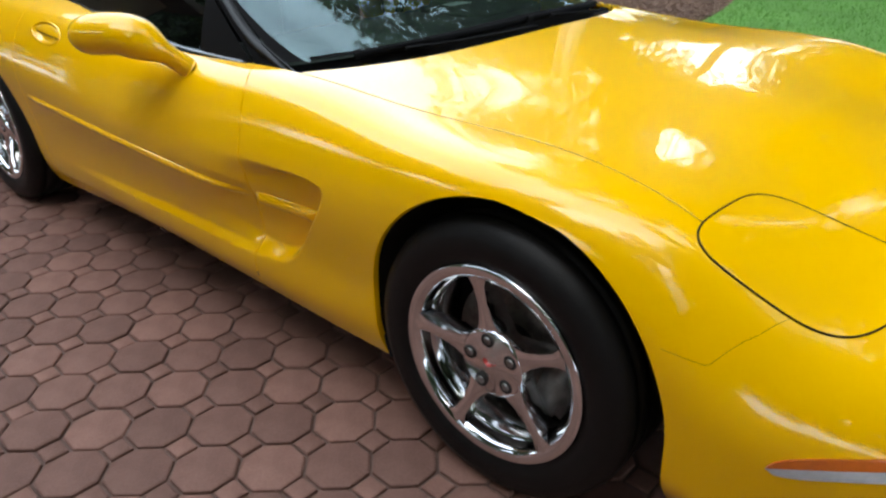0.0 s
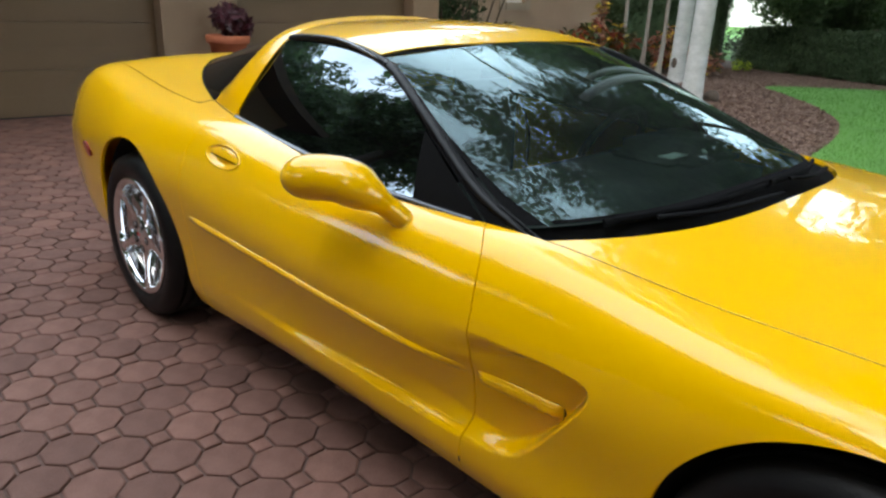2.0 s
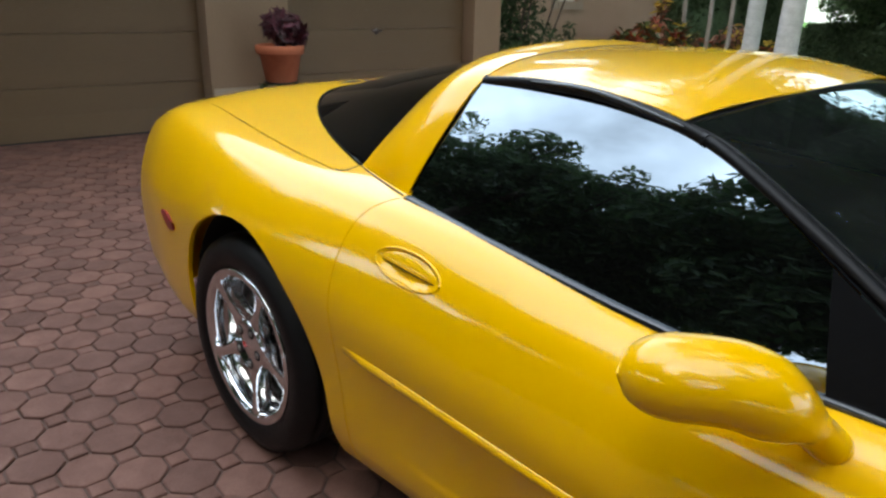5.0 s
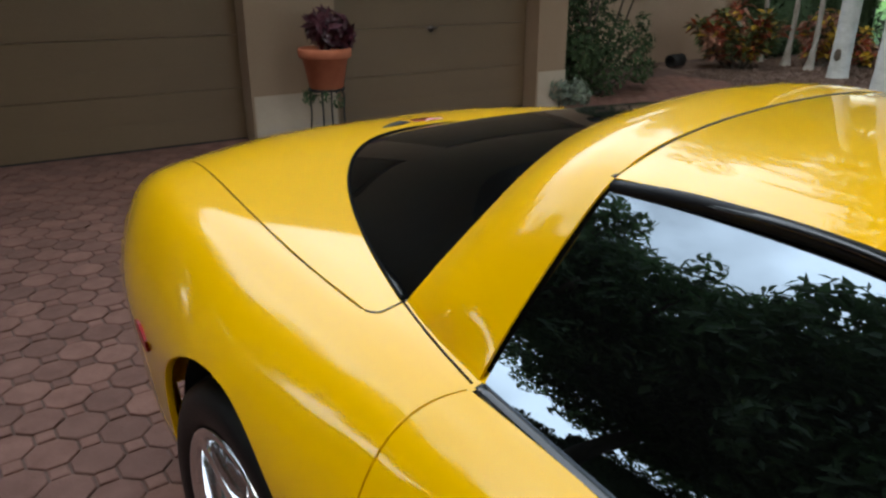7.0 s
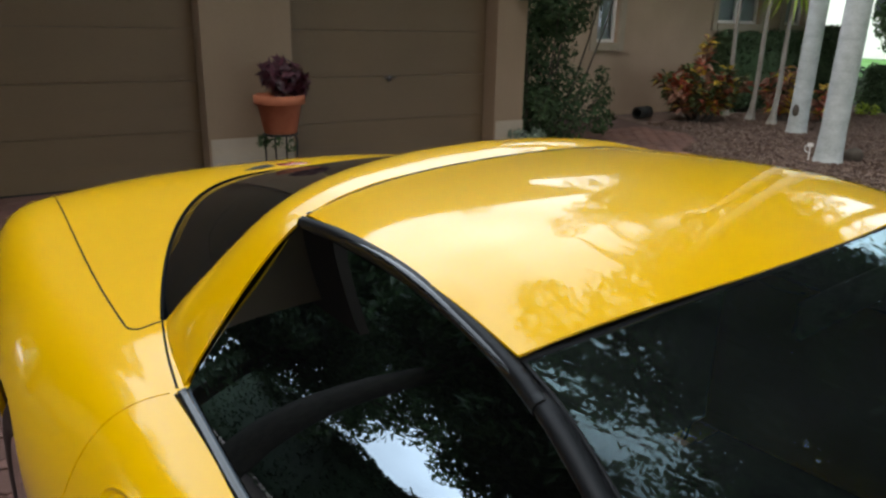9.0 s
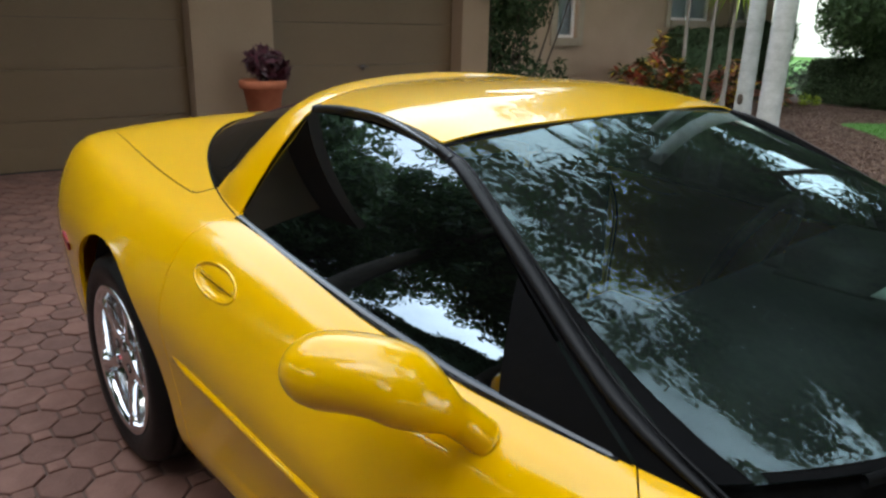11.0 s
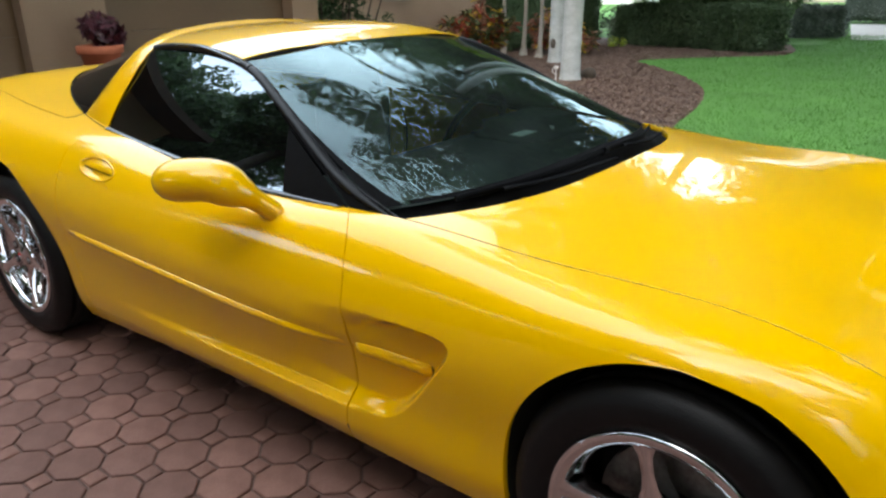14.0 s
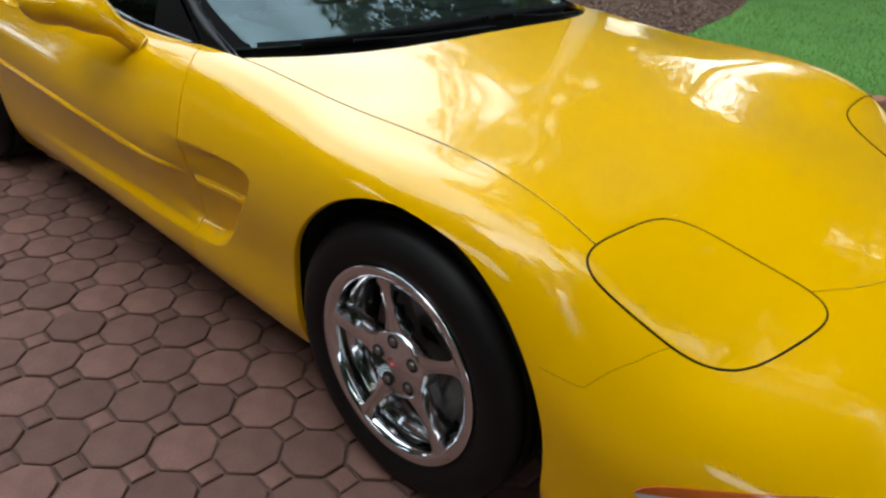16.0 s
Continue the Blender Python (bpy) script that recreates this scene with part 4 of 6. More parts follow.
    for i in range(n):
        f = i / (n - 1)
        body = 0.0325 + 0.0315 * smooth01((f - 0.24) / 0.30)
        end = math.sqrt(max(0.0, 1 - max(0, (f - 0.76) / 0.24) ** 2.2))
        rad.append((body * 1.05 * max(end, 0.03), body * 0.88 * max(end, 0.03)))
    v, f = sweep(path, [(float(a), float(b)) for a, b in rad], 28)
    put("mirror", v, f, PAINT, doors[side])

# ---- the cabin's upper part ----
BELT = lambda x: (np.interp(x, [-2.14, -1.87, -1.52, -1.2, -0.9, -0.86], [-0.731, -0.755, -0.775, -0.782, -0.768, -0.762]), np.interp(x, [-2.14, -1.87, -1.67, -1.52, -1.27, -1.0, -0.86], [0.877, 0.853, 0.836, 0.824, 0.806, 0.802, 0.802]))


def shape(p, name, mat, label="", side=-1, edges="", depth=0.01):
    """A grid of places with its own smooth normals."""
    p = np.array(p, float)
    du, dv = np.gradient(p, axis=0), np.gradient(p, axis=1)
    n = np.cross(du, dv)
    n /= np.maximum(np.linalg.norm(n, axis=-1, keepdims=True), 1e-12)
    c = np.array((-1.9, 0, 0.6))
    if np.sum(n * (p - c)) < 0:
        n = -n
    s = Sheet()
    s.raw(p, n, side, edges, depth)
    return s.done(name, mat, car, label)


roof_c = curvature(np.array([-2.45, -2.25, -2.05, -1.85, -1.65, -1.48]))
ROOF_K = np.array([-2.45, -2.25, -2.05, -1.85, -1.65, -1.48])
ROOF_ZC, ROOF_ZS, ROOF_Y = (np.array(q) for q in ([1.165, 1.193, 1.207, 1.211, 1.197, 1.160], [1.104, 1.134, 1.153, 1.160, 1.151, 1.117], [0.457, 0.484, 0.510, 0.537, 0.557, 0.568]))


def spline(k, c, table, x):
    i, a, b, e, d = cubic(k, x)
    m = c @ table
    return a * table[i] + b * table[i + 1] + e * m[i] + d * m[i + 1]


def roof_at(u, q):
    zc, zs, yr = (spline(ROOF_K, roof_c, t, u.ravel()).reshape(u.shape) for t in (ROOF_ZC, ROOF_ZS, ROOF_Y))
    return np.stack([u, q * yr, zc - (zc - zs) * (0.55 * q ** 2 + 0.45 * np.abs(q) ** 5)], -1)


q = np.linspace(-1, 1, 61)
front = -1.485 - 0.055 * q ** 2
u = spread(np.full(61, -2.108), front, 50)
shape(roof_at(u, np.repeat(q[None, :], 50, 0)), "roof_panel", PAINT, edges="abcd", depth=0.004)
lining = roof_at(spread(np.full(61, -2.17), front, 50), np.repeat(q[None, :], 50, 0) * 0.99)
lining[..., 2] -= 0.012
shape(lining, "headlining", LEATHER)
put("roof_seam", *sweep([roof_at(np.array([-2.112]), np.array([t]))[0] + np.array((0, 0, -0.004)) for t in np.linspace(-1.0, 1.0, 41)], 0.006, 6), SEAL, car)

# rear hoop: roof's rear edge running down both sides to the body
def hoop_lines(n=81):
    f = rounded([(-2.150, -0.730, 0.868), (-2.136, -0.678, 0.955), (-2.116, -0.592, 1.074), (-2.110, -0.506, 1.147), (-2.113, -0.38, 1.184), (-2.116, -0.2, 1.199), (-2.117, 0, 1.2035)], 14)
    r = rounded([(-2.398, -0.678, 0.885), (-2.370, -0.622, 0.958), (-2.338, -0.542, 1.045), (-2.325, -0.452, 1.112), (-2.335, -0.33, 1.152), (-2.35, -0.17, 1.172), (-2.355, 0, 1.178)], 14)
    both = []
    for line in (f, r):
        m = [Vector((p.x, -p.y, p.z)) for p in line[:-1]][::-1]
        both.append(np.array([tuple(p) for p in line + m]))
    return both


hf, hr = hoop_lines()
t = np.linspace(0, 1, 16)[:, None, None]
hoop = hf[None] * (1 - t) + hr[None] * t
bulge = np.sin(np.pi * t) * 0.022 * smooth01((hoop[..., 2:] - 0.86) / 0.10)
away = hoop - np.array((-2.3, 0, 0.75))
away[..., 0] = 0
hoop = hoop + bulge * away / np.linalg.norm(away, axis=-1, keepdims=True)
shape(hoop, "rear_hoop", PAINT, edges="ab", depth=0.005)
# dark joint where the hoop stands on the body
for side in (-1, 1):
    joint = []
    for f in np.linspace(0, 1, 16):
        jx, jy = -2.398 + 0.250 * f, 0.672 + 0.060 * f + 0.004 * math.sin(math.pi * f)
        jv = np.linspace(0, V4, 80)
        jz = float(shell(jx, np.interp(jy, shell(np.full(80, jx), jv)[1], jv))[2])
        joint.append((jx, side * jy, jz))
    put("hoop_joint", *sweep(joint, 0.0023, 6), COWL, car)

t = np.linspace(-0.06, 1.04, 16)[:, None, None]
inner_hoop = (hf[None] * (1 - t) + hr[None] * t) * np.array((1, 0.98, 1)) - np.array((0, 0, 0.010))
shape(inner_hoop, "hoop_lining", LEATHER)

# side glass, its frame and the black pillars
for side in (-1, 1):
    foot, tail_top = np.array((-0.905, side * 0.762, 0.803)), np.array((-2.098, side * 0.514, 1.137))
    top = rounded([foot, (-1.18, side * 0.690, 0.955), (-1.42, side * 0.605, 1.078), (-1.56, side * 0.566, 1.119), (-1.75, side * 0.543, 1.147), (-1.95, side * 0.525, 1.149), tail_top], 10)
    top = np.array([tuple(p) for p in top])
    n = len(top)
    bx = np.linspace(-0.93, -2.138, n)
    by, bz = BELT(bx)
    low = np.stack([bx, side * -by - side * 0.006, bz - 0.004], -1)
    f = np.linspace(0, 1, 14)[:, None, None]
    pane = low[None] * (1 - f) + top[None] * f
    pane[..., 1] += side * 0.014 * np.sin(np.pi * f[..., 0])
    # one even curve over the whole glass: y as a quadratic of x and z
    px, pz = pane[..., 0].ravel() + 1.5, pane[..., 2].ravel() - 1.0
    terms = np.stack([np.ones_like(px), px, pz, px * px, px * pz, pz * pz], -1)
    pane[..., 1] = (terms @ np.linalg.lstsq(terms, pane[..., 1].ravel(), rcond=None)[0]).reshape(pane.shape[:2])
    shape(pane[:, :12], "quarter_panel", COWL, "matt black panel at the window's front corner")
    pane = pane[:, 11:]
    shape(pane, "side_window", TINT, "dark tinted side window glass")
    v, fc = sweep([tuple(p) for p in low], [(0.014, 0.010)] * n, 8)
    put("belt_strip", v, fc, GLOSS_BLACK, car, "black rubber belt strip")
    v, fc = sweep([tuple(p + np.array((0, side * 0.004, 0.002))) for p in top[24:]], [(0.011, 0.012)] * (n - 24), 8)
    put("window_seal", v, fc, BLACK_TRIM, car)
    v, fc = sweep([tuple(p) for p in rounded([(-1.5, side * 0.583, 1.112), (-1.75, side * 0.553, 1.154), (-1.95, side * 0.532, 1.153), (-2.10, side * 0.512, 1.141)], 8)], [(0.007, 0.006)] * 25, 8)
    put("drip_rail", v, fc, GLOSS_BLACK, car)
    # front pillar with two ridges, quarter panel at its foot
    p0 = rounded([(-0.765, side * 0.757, 0.793), (-0.98, side * 0.725, 0.865), (-1.24, side * 0.655, 0.998), (-1.44, side * 0.595, 1.090), (-1.548, side * 0.569, 1.119)], 8)
    v, fc = sweep(p0, [(0.015 * min(1, 0.25 + 0.12 * i, 0.2 + 0.13 * (len(p0) - 1 - i)), 0.011 * min(1, 0.25 + 0.12 * i, 0.2 + 0.13 * (len(p0) - 1 - i))) for i in range(len(p0))], 10)
    shut = np.array([tuple(p) for p in p0])
    over = np.stack([np.interp(np.linspace(0, 1, 25), np.linspace(0, 1, len(shut)), shut[:, c]) for c in range(3)], -1)
    under = np.stack([np.interp(np.linspace(0, 0.42, 25), np.linspace(0, 1, n), top[:, c]) for c in range(3)], -1)
    f = np.linspace(0, 1, 5)[:, None, None]
    shape(under[None] * (1 - f) + over[None] * f, "pillar_panel", COWL, "matt black panel between pillar and door glass")
    put("front_pillar", v, fc, BLACK_TRIM, car, "black front pillar trim")
    v, fc = sweep([p + Vector((0.013, side * -0.008, 0.004)) for p in p0], 0.003, 6)
    put("pillar_ridge", v, fc, BLACK_TRIM, car)

# windscreen, cowl, rear glass
q = np.linspace(-1, 1, 49)
base = np.stack([-0.585 - 0.24 * np.abs(q) ** 3.2, 0.742 * q, 0.853 - 0.045 * q ** 2], -1)
brow = np.stack([-1.495 - 0.055 * q ** 2, 0.569 * q, 1.162 - 0.036 * q ** 2], -1)
f = np.linspace(0, 1, 30)[:, None, None]
screen = base[None] * (1 - f) + brow[None] * f
screen[..., 2] += 0.022 * np.sin(np.pi * f[..., 0]) * (1 - 0.55 * q ** 2)
screen[..., 1] *= 1 + 0.012 * np.sin(np.pi * f[..., 0])
shape(screen, "windscreen", SCREEN, "dark-tinted sloping windscreen glass")


def screen_at(q, f):
    low = np.stack([-0.585 - 0.24 * np.abs(q) ** 3.2, 0.742 * q, 0.853 - 0.045 * q ** 2], -1)
    high = np.stack([-1.495 - 0.055 * q ** 2, 0.569 * q, 1.162 - 0.036 * q ** 2], -1)
    p = low * (1 - f[..., None]) + high * f[..., None]
    p[..., 2] += 0.022 * np.sin(np.pi * f) * (1 - 0.55 * q ** 2) + 0.0018
    p[..., 1] *= 1 + 0.012 * np.sin(np.pi * f)
    return p


# black printed border round the glass: wide beside the pillars, and a band along the foot
fb = np.linspace(0, 1, 30)[:, None]
for sign in (-1, 1):
    qb = sign * (1.0 - np.linspace(0, 1, 8)[None, :] * (0.012 + 0.05 * (1 - fb) ** 6))
    shape(screen_at(qb, np.repeat(fb, 8, 1)), "glass_border", COWL, "black printed border of the windscreen")
qb = np.repeat(np.linspace(-0.92, 0.92, 49)[None, :], 5, 0)
shape(screen_at(qb, np.repeat(np.linspace(0, 0.018, 5)[:, None], 49, 1)), "glass_border", COWL, "black printed border of the windscreen")
put("windscreen_seal", *sweep([tuple(p) for p in brow + np.array((0.006, 0, -0.005))], [(0.009, 0.004)] * 49, 8), BLACK_TRIM, car)
y = np.linspace(-0.745, 0.745, 61)
edge = []
for t in y:
    vs = np.linspace(0, V2, 40)
    ys = shell(np.full(40, -0.6), vs)[1]
    v = np.interp(abs(t), ys, vs)
    edge.append((hood_rear(t) - 0.004, t, float(shell(hood_rear(t), v)[2]) - 0.016))
edge = np.array(edge)
inner = np.stack([-0.60 - 0.24 * np.abs(y / 0.745) ** 3.2, y * 0.985, 0.848 - 0.05 * (y / 0.745) ** 2], -1)
f = np.linspace(0, 1, 8)[:, None, None]
cowl = edge[None] * (1 - f) + inner[None] * f
cowl[..., 2] -= 0.03 * np.sin(np.pi * f[..., 0])
shape(cowl, "cowl_panel", COWL, "black plastic cowl below the windscreen")
for ya, yb in ((-0.60, -0.02), (0.0, 0.54)):
    low_edge = lambda y, off, up: (-0.585 - 0.24 * abs(y / 0.742) ** 3.2 - off, y, 0.853 - 0.045 * (y / 0.742) ** 2 + up)
    arm = rounded([low_edge(yb, -0.065, -0.014), low_edge((ya + yb) / 2, -0.048, -0.006), low_edge(ya * 0.8 + yb * 0.2, -0.024, 0.0)], 8)
    put("wiper_arm", *sweep(arm, [(0.009, 0.005)] * len(arm), 8), COWL, car)
    blade = rounded([low_edge(ya, -0.016, 0.0), low_edge((ya + yb) / 2, -0.018, 0.002), low_edge(yb, -0.02, 0.0)], 8)
    put("wiper_blade", *sweep(blade, [(0.006, 0.010)] * len(blade), 8), COWL, car)
top = hr + np.array((0.012, 0, -0.006))
n = len(top)
gy = np.linspace(-0.672, 0.672, n)
vs = np.linspace(0, 0.74, 60)
gz = []
for t in gy:
    u = np.full(60, float(glass_base(t)))
    gz.append(float(shell(u[0], np.interp(abs(t), shell(u, vs)[1], vs))[2]) - 0.001)
gz = np.array(gz)
bot = np.stack([glass_base(gy) + 0.004, gy, gz], -1)
f = np.linspace(0, 1, 24)[:, None, None]
rear = bot[None] * (1 - f) + top[None] * f
rear[..., 2] += (0.010 * np.sin(np.pi * f[..., 0])) * (1 - (gy / 0.68) ** 2) ** 3
shape(rear, "rear_window", REAR, "dark tinted wraparound rear window")
put("rear_window_seal", *sweep([tuple(p + np.array((0, 0, 0.002))) for p in bot], 0.0035, 6), COWL, car)

# cabin inside
bm = bmesh.new()
box(bm, (-1.30, -0.68, 0.55), (-0.90, 0.68, 0.79), 0.05)
box(bm, (-1.28, -0.50, 0.56), (-0.72, 0.50, 0.80), 0.05)
box(bm, (-1.22, 0.16, 0.74), (-0.90, 0.60, 0.86), 0.05)
part("dashboard", bm, DASH, car)
bm = bmesh.new()
box(bm, (-2.4, -0.70, 0.20), (-0.6, 0.70, 0.24), 0.01)
box(bm, (-2.15, -0.10, 0.22), (-1.15, 0.10, 0.56), 0.04)
box(bm, (-2.48, -0.64, 0.22), (-2.40, 0.64, 0.88), 0.03)
box(bm, (-3.22, -0.45, 0.70), (-2.44, 0.45, 0.74), 0.02)
part("cabin_tub", bm, LEATHER, car)
for y0 in (-0.38, 0.38):
    seat = bmesh.new()
    box(seat, (-1.95, y0 - 0.23, 0.30), (-1.45, y0 + 0.23, 0.46), 0.06)
    box(seat, (-2.10, y0 - 0.22, 0.42), (-1.92, y0 + 0.22, 0.96), 0.07)
    part("seat", seat, LEATHER, car)
    head_rest = bmesh.new()
    box(head_rest, (-2.15, y0 - 0.12, 0.95), (-2.04, y0 + 0.12, 1.08), 0.045)
    part("headrest", head_rest, LEATHER, car)
ring = [(-1.33 + 0.075 * math.sin(t), 0.38 + 0.185 * math.cos(t), 0.76 + 0.17 * math.sin(t)) for t in np.linspace(0, 2 * math.pi, 33)]
put("steering_wheel", *sweep(ring, 0.016, 10), LEATHER, car)
bm = bmesh.new()
box(bm, (-1.46, -0.13, 1.06), (-1.44, 0.13, 1.12), 0.008)
part("rear_view_mirror", bm, BLACK_TRIM, car)
bm = bmesh.new()
box(bm, (-0.90, -0.02, 0.868), (-0.855, 0.08, 0.870))
part("dash_card", bm, CARD, car, "pale card lying on the dashboard", smooth=False)
bm = bmesh.new()
box(bm, (-0.856, 0.14, 0.868), (-0.844, 0.19, 0.873), turn=Matrix.Translation((-0.85, 0.17, 0)) @ Matrix.Rotation(radians(35), 4, "Z") @ Matrix.Translation((0.85, -0.17, 0)))
part("dash_clip", bm, CARD, car, "small pale clip on the dashboard", smooth=False)

# emblem on the trunk lid: two crossed flags, plain shapes
ez = 0.981
for k, (a, b, m) in enumerate((((-3.31, 0.0), (-3.275, -0.11), BLACK_TRIM), ((-3.31, 0.02), (-3.285, 0.13), EMBLEM_RED))):
    put("trunk_emblem", *sweep([(a[0], a[1], ez), ((a[0] + b[0]) / 2, (a[1] + b[1]) / 2, ez + 0.002), (b[0], b[1], ez)], [(0.030, 0.005), (0.024, 0.006), (0.006, 0.004)], 8), m, car, "crossed-flag badge in dark metal and red")


# ---- wheels ----
def wheel(cx, cz, side, rim_r, tyre_r, width, centre_y, turn):
    """One road wheel: tyre, polished five-spoke rim, nuts, brake behind. It is built facing -y and mirrored for the far side."""
    hub = new("wheel")
    hub.parent = car
    hub.location = (cx, side * centre_y, cz)
    face = -width / 2  # outer face, facing -y
    out = lambda pts: [(x, y * -side, z) for x, y, z in pts]
    fix = lambda fs: fs if side < 0 else [tuple(reversed(f)) for f in fs]
    w = width / 2
    prof = [(rim_r - 0.006, w * 0.80), (rim_r + 0.012, w * 0.93), (rim_r + 0.03, w * 0.985), ((rim_r + tyre_r) / 2 + 0.01, w), (tyre_r - 0.032, w * 0.965), (tyre_r - 0.012, w * 0.88), (tyre_r - 0.003, w * 0.70)]
    grooves = []
    for gpos in (0.55, 0.2, -0.2, -0.55):
        grooves += [(tyre_r, w * (gpos + 0.06)), (tyre_r - 0.007, w * (gpos + 0.05)), (tyre_r - 0.007, w * (gpos - 0.05)), (tyre_r, w * (gpos - 0.06))]
    full = [(r, -h) for r, h in prof] + [(r, -h) for r, h in grooves] + [(r, h) for r, h in prof[::-1]]
    v, f = lathe(full, 96, "y")
    put("tyre", out(v), fix(f), RUBBER, hub, "black road tyre")
    # rim lip and barrel
    prof = [(rim_r - 0.012, -w * 0.86), (rim_r + 0.004, -w * 0.88), (rim_r + 0.008, -w * 0.93), (rim_r + 0.004, -w * 0.965), (rim_r - 0.006, -w * 0.965), (rim_r - 0.020, -w * 0.93), (rim_r - 0.024, -w * 0.82), (rim_r - 0.026, -w * 0.64)]
    v, f = lathe(prof, 96, "y")
    ob = put("rim", out(v), fix(f), CHROME, hub, "polished chrome five-spoke rim")
    prof = [(rim_r - 0.026, -w * 0.64), (rim_r - 0.033, -w * 0.60), (rim_r - 0.036, -w * 0.20), (rim_r - 0.042, -w * 0.12), (rim_r - 0.042, w * 0.35)]
    v, f = lathe(prof, 96, "y")
    put("barrel", out(v), fix(f), BARREL, hub, "duller inner barrel of the rim")
    # spokes: wide at the hub and at the lip, narrow between, ridged along the middle
    for k in range(5):
        a = radians(turn + 72 * k)
        ca, sa = math.cos(a), math.sin(a)
        verts = []
        rs = np.linspace(0.035, rim_r - 0.012, 26)
        cross = [(-1.0, 0.050), (-1.0, 0.016), (-0.86, 0.002), (-0.45, 0.0), (0.0, -0.0015), (0.45, 0.0), (0.86, 0.002), (1.0, 0.016), (1.0, 0.050)]
        for r in rs:
            t = (r - 0.035) / (rim_r - 0.047)
            half = float(np.interp(t, [0, 0.22, 0.38, 0.6, 0.82, 0.93, 1.0], [0.040, 0.033, 0.0205, 0.0148, 0.0165, 0.0255, 0.050])) * rim_r / 0.222
            dish = float(np.interp(t, [0, 0.25, 0.6, 0.9, 1.0], [0.018, 0.016, 0.010, 0.004, 0.002]))
            for c, d in cross:
                s = c * half
                verts.append((r * ca - s * sa, face * 0.95 + dish + d, r * sa + s * ca))
        m = len(cross)
        faces = [(i * m + j, (i + 1) * m + j, (i + 1) * m + j + 1, i * m + j + 1) for i in range(25) for j in range(m - 1)]
        ob = put("spoke", out(verts), fix(faces), CHROME, hub)
        ob.data.set_sharp_from_angle(angle=radians(48))
        for piece, prof, sides, mat in (("nut_seat", [(0.009, -0.001), (0.0155, -0.001), (0.017, 0.003)], 24, SEAL), ("lug_nut", [(0.0, -0.003), (0.008, -0.003), (0.0098, -0.0015), (0.0105, 0.002)], 6, NUT)):
            v, f = lathe(prof, sides, "y")
            put(piece, out([(x + 0.056 * ca, y + face * 0.95 + 0.0118, z + 0.056 * sa) for x, y, z in v]), fix(f), mat, hub)
    v, f = lathe([(0.0, 0.0085), (0.026, 0.009), (0.030, 0.012), (0.074, 0.0122), (0.079, 0.016), (0.080, 0.03), (0.078, 0.06)], 40, "y")
    put("centre_cap", out([(x, y + face * 0.95, z) for x, y, z in v]), fix(f), CHROME, hub)
    v, f = sweep([(-0.016, 0, 0.010), (-0.004, 0, 0.0), (0.004, 0, 0.001), (0.015, 0, 0.007)], [(0.003, 0.001), (0.006, 0.001), (0.006, 0.001), (0.003, 0.001)], 8)
    put("cap_badge", out([(x, y + face * 0.95 + 0.0075, z) for x, y, z in v]), fix(f), EMBLEM_RED, hub, "small red badge")
    v, f = lathe([(0.06, -0.02), (0.150, -0.02), (0.152, -0.018), (0.152, 0.008), (0.150, 0.01), (0.06, 0.01), (0.06, -0.02)], 60, "y")
    put("brake_disc", out(v), fix(f), IRON, hub, "dark iron brake disc")
    bm = bmesh.new()
    box(bm, (-0.165, -0.05, -0.06), (-0.085, 0.05, 0.09), 0.02)
    ob = part("brake_caliper", bm, CALIPER, hub)
    ob.matrix_basis = pose(0, 0, 0, 0, 200 if cx > -1 else 20, 0)
    v, f = lathe([(0.0, 0.05), (rim_r - 0.03, 0.05)], 40, "y")
    put("hub_shield", out(v), fix(f), LINER, hub)


for side in (-1, 1):
    wheel(0.0, 0.325, side, 0.222, 0.325, 0.245, 0.787, 100)
    wheel(-2.654, 0.337, side, 0.234, 0.338, 0.275, 0.787, 62)

# ---- plants ----
def leaves(rng, centres, size, n, flatness=0.3, long=1.0):
    """Small folded leaves scattered in balls: centres are (x, y, z, radius)."""
    c = np.array(centres)
    w = c[:, 3] ** 2.2
    pick = rng.choice(len(c), n, p=w / w.sum())
    d = rng.normal(size=(n, 3))
    d /= np.linalg.norm(d, axis=1, keepdims=True)
    r = c[pick, 3] * rng.uniform(0.25, 1.0, n) ** 0.45
    p = c[pick, :3] + d * r[:, None]
    out = d + rng.normal(0, 0.6, (n, 3))
    out[:, 2] += flatness
    out /= np.linalg.norm(out, axis=1, keepdims=True)
    a = np.cross(out, rng.normal(size=(n, 3)))
    a /= np.linalg.norm(a, axis=1, keepdims=True)
    b = np.cross(out, a)
    s = size * rng.uniform(0.6, 1.35, n)[:, None]
    L = a * s * long
    W = b * s * 0.42
    v = np.stack([p - L, p - W * 0.9 + out * s * 0.12, p + L, p + W * 0.9 + out * s * 0.12], 1).reshape(-1, 3)
    f = np.arange(4 * n).reshape(n, 4)
    return v, f


def limb_curve(rng, a, b, bend, n=7):
    a, b = Vector(a), Vector(b)
    return rounded([a, a.lerp(b, 0.35) + Vector(rng.normal(0, bend, 3)), a.lerp(b, 0.7) + Vector(rng.normal(0, bend, 3)), b], n)


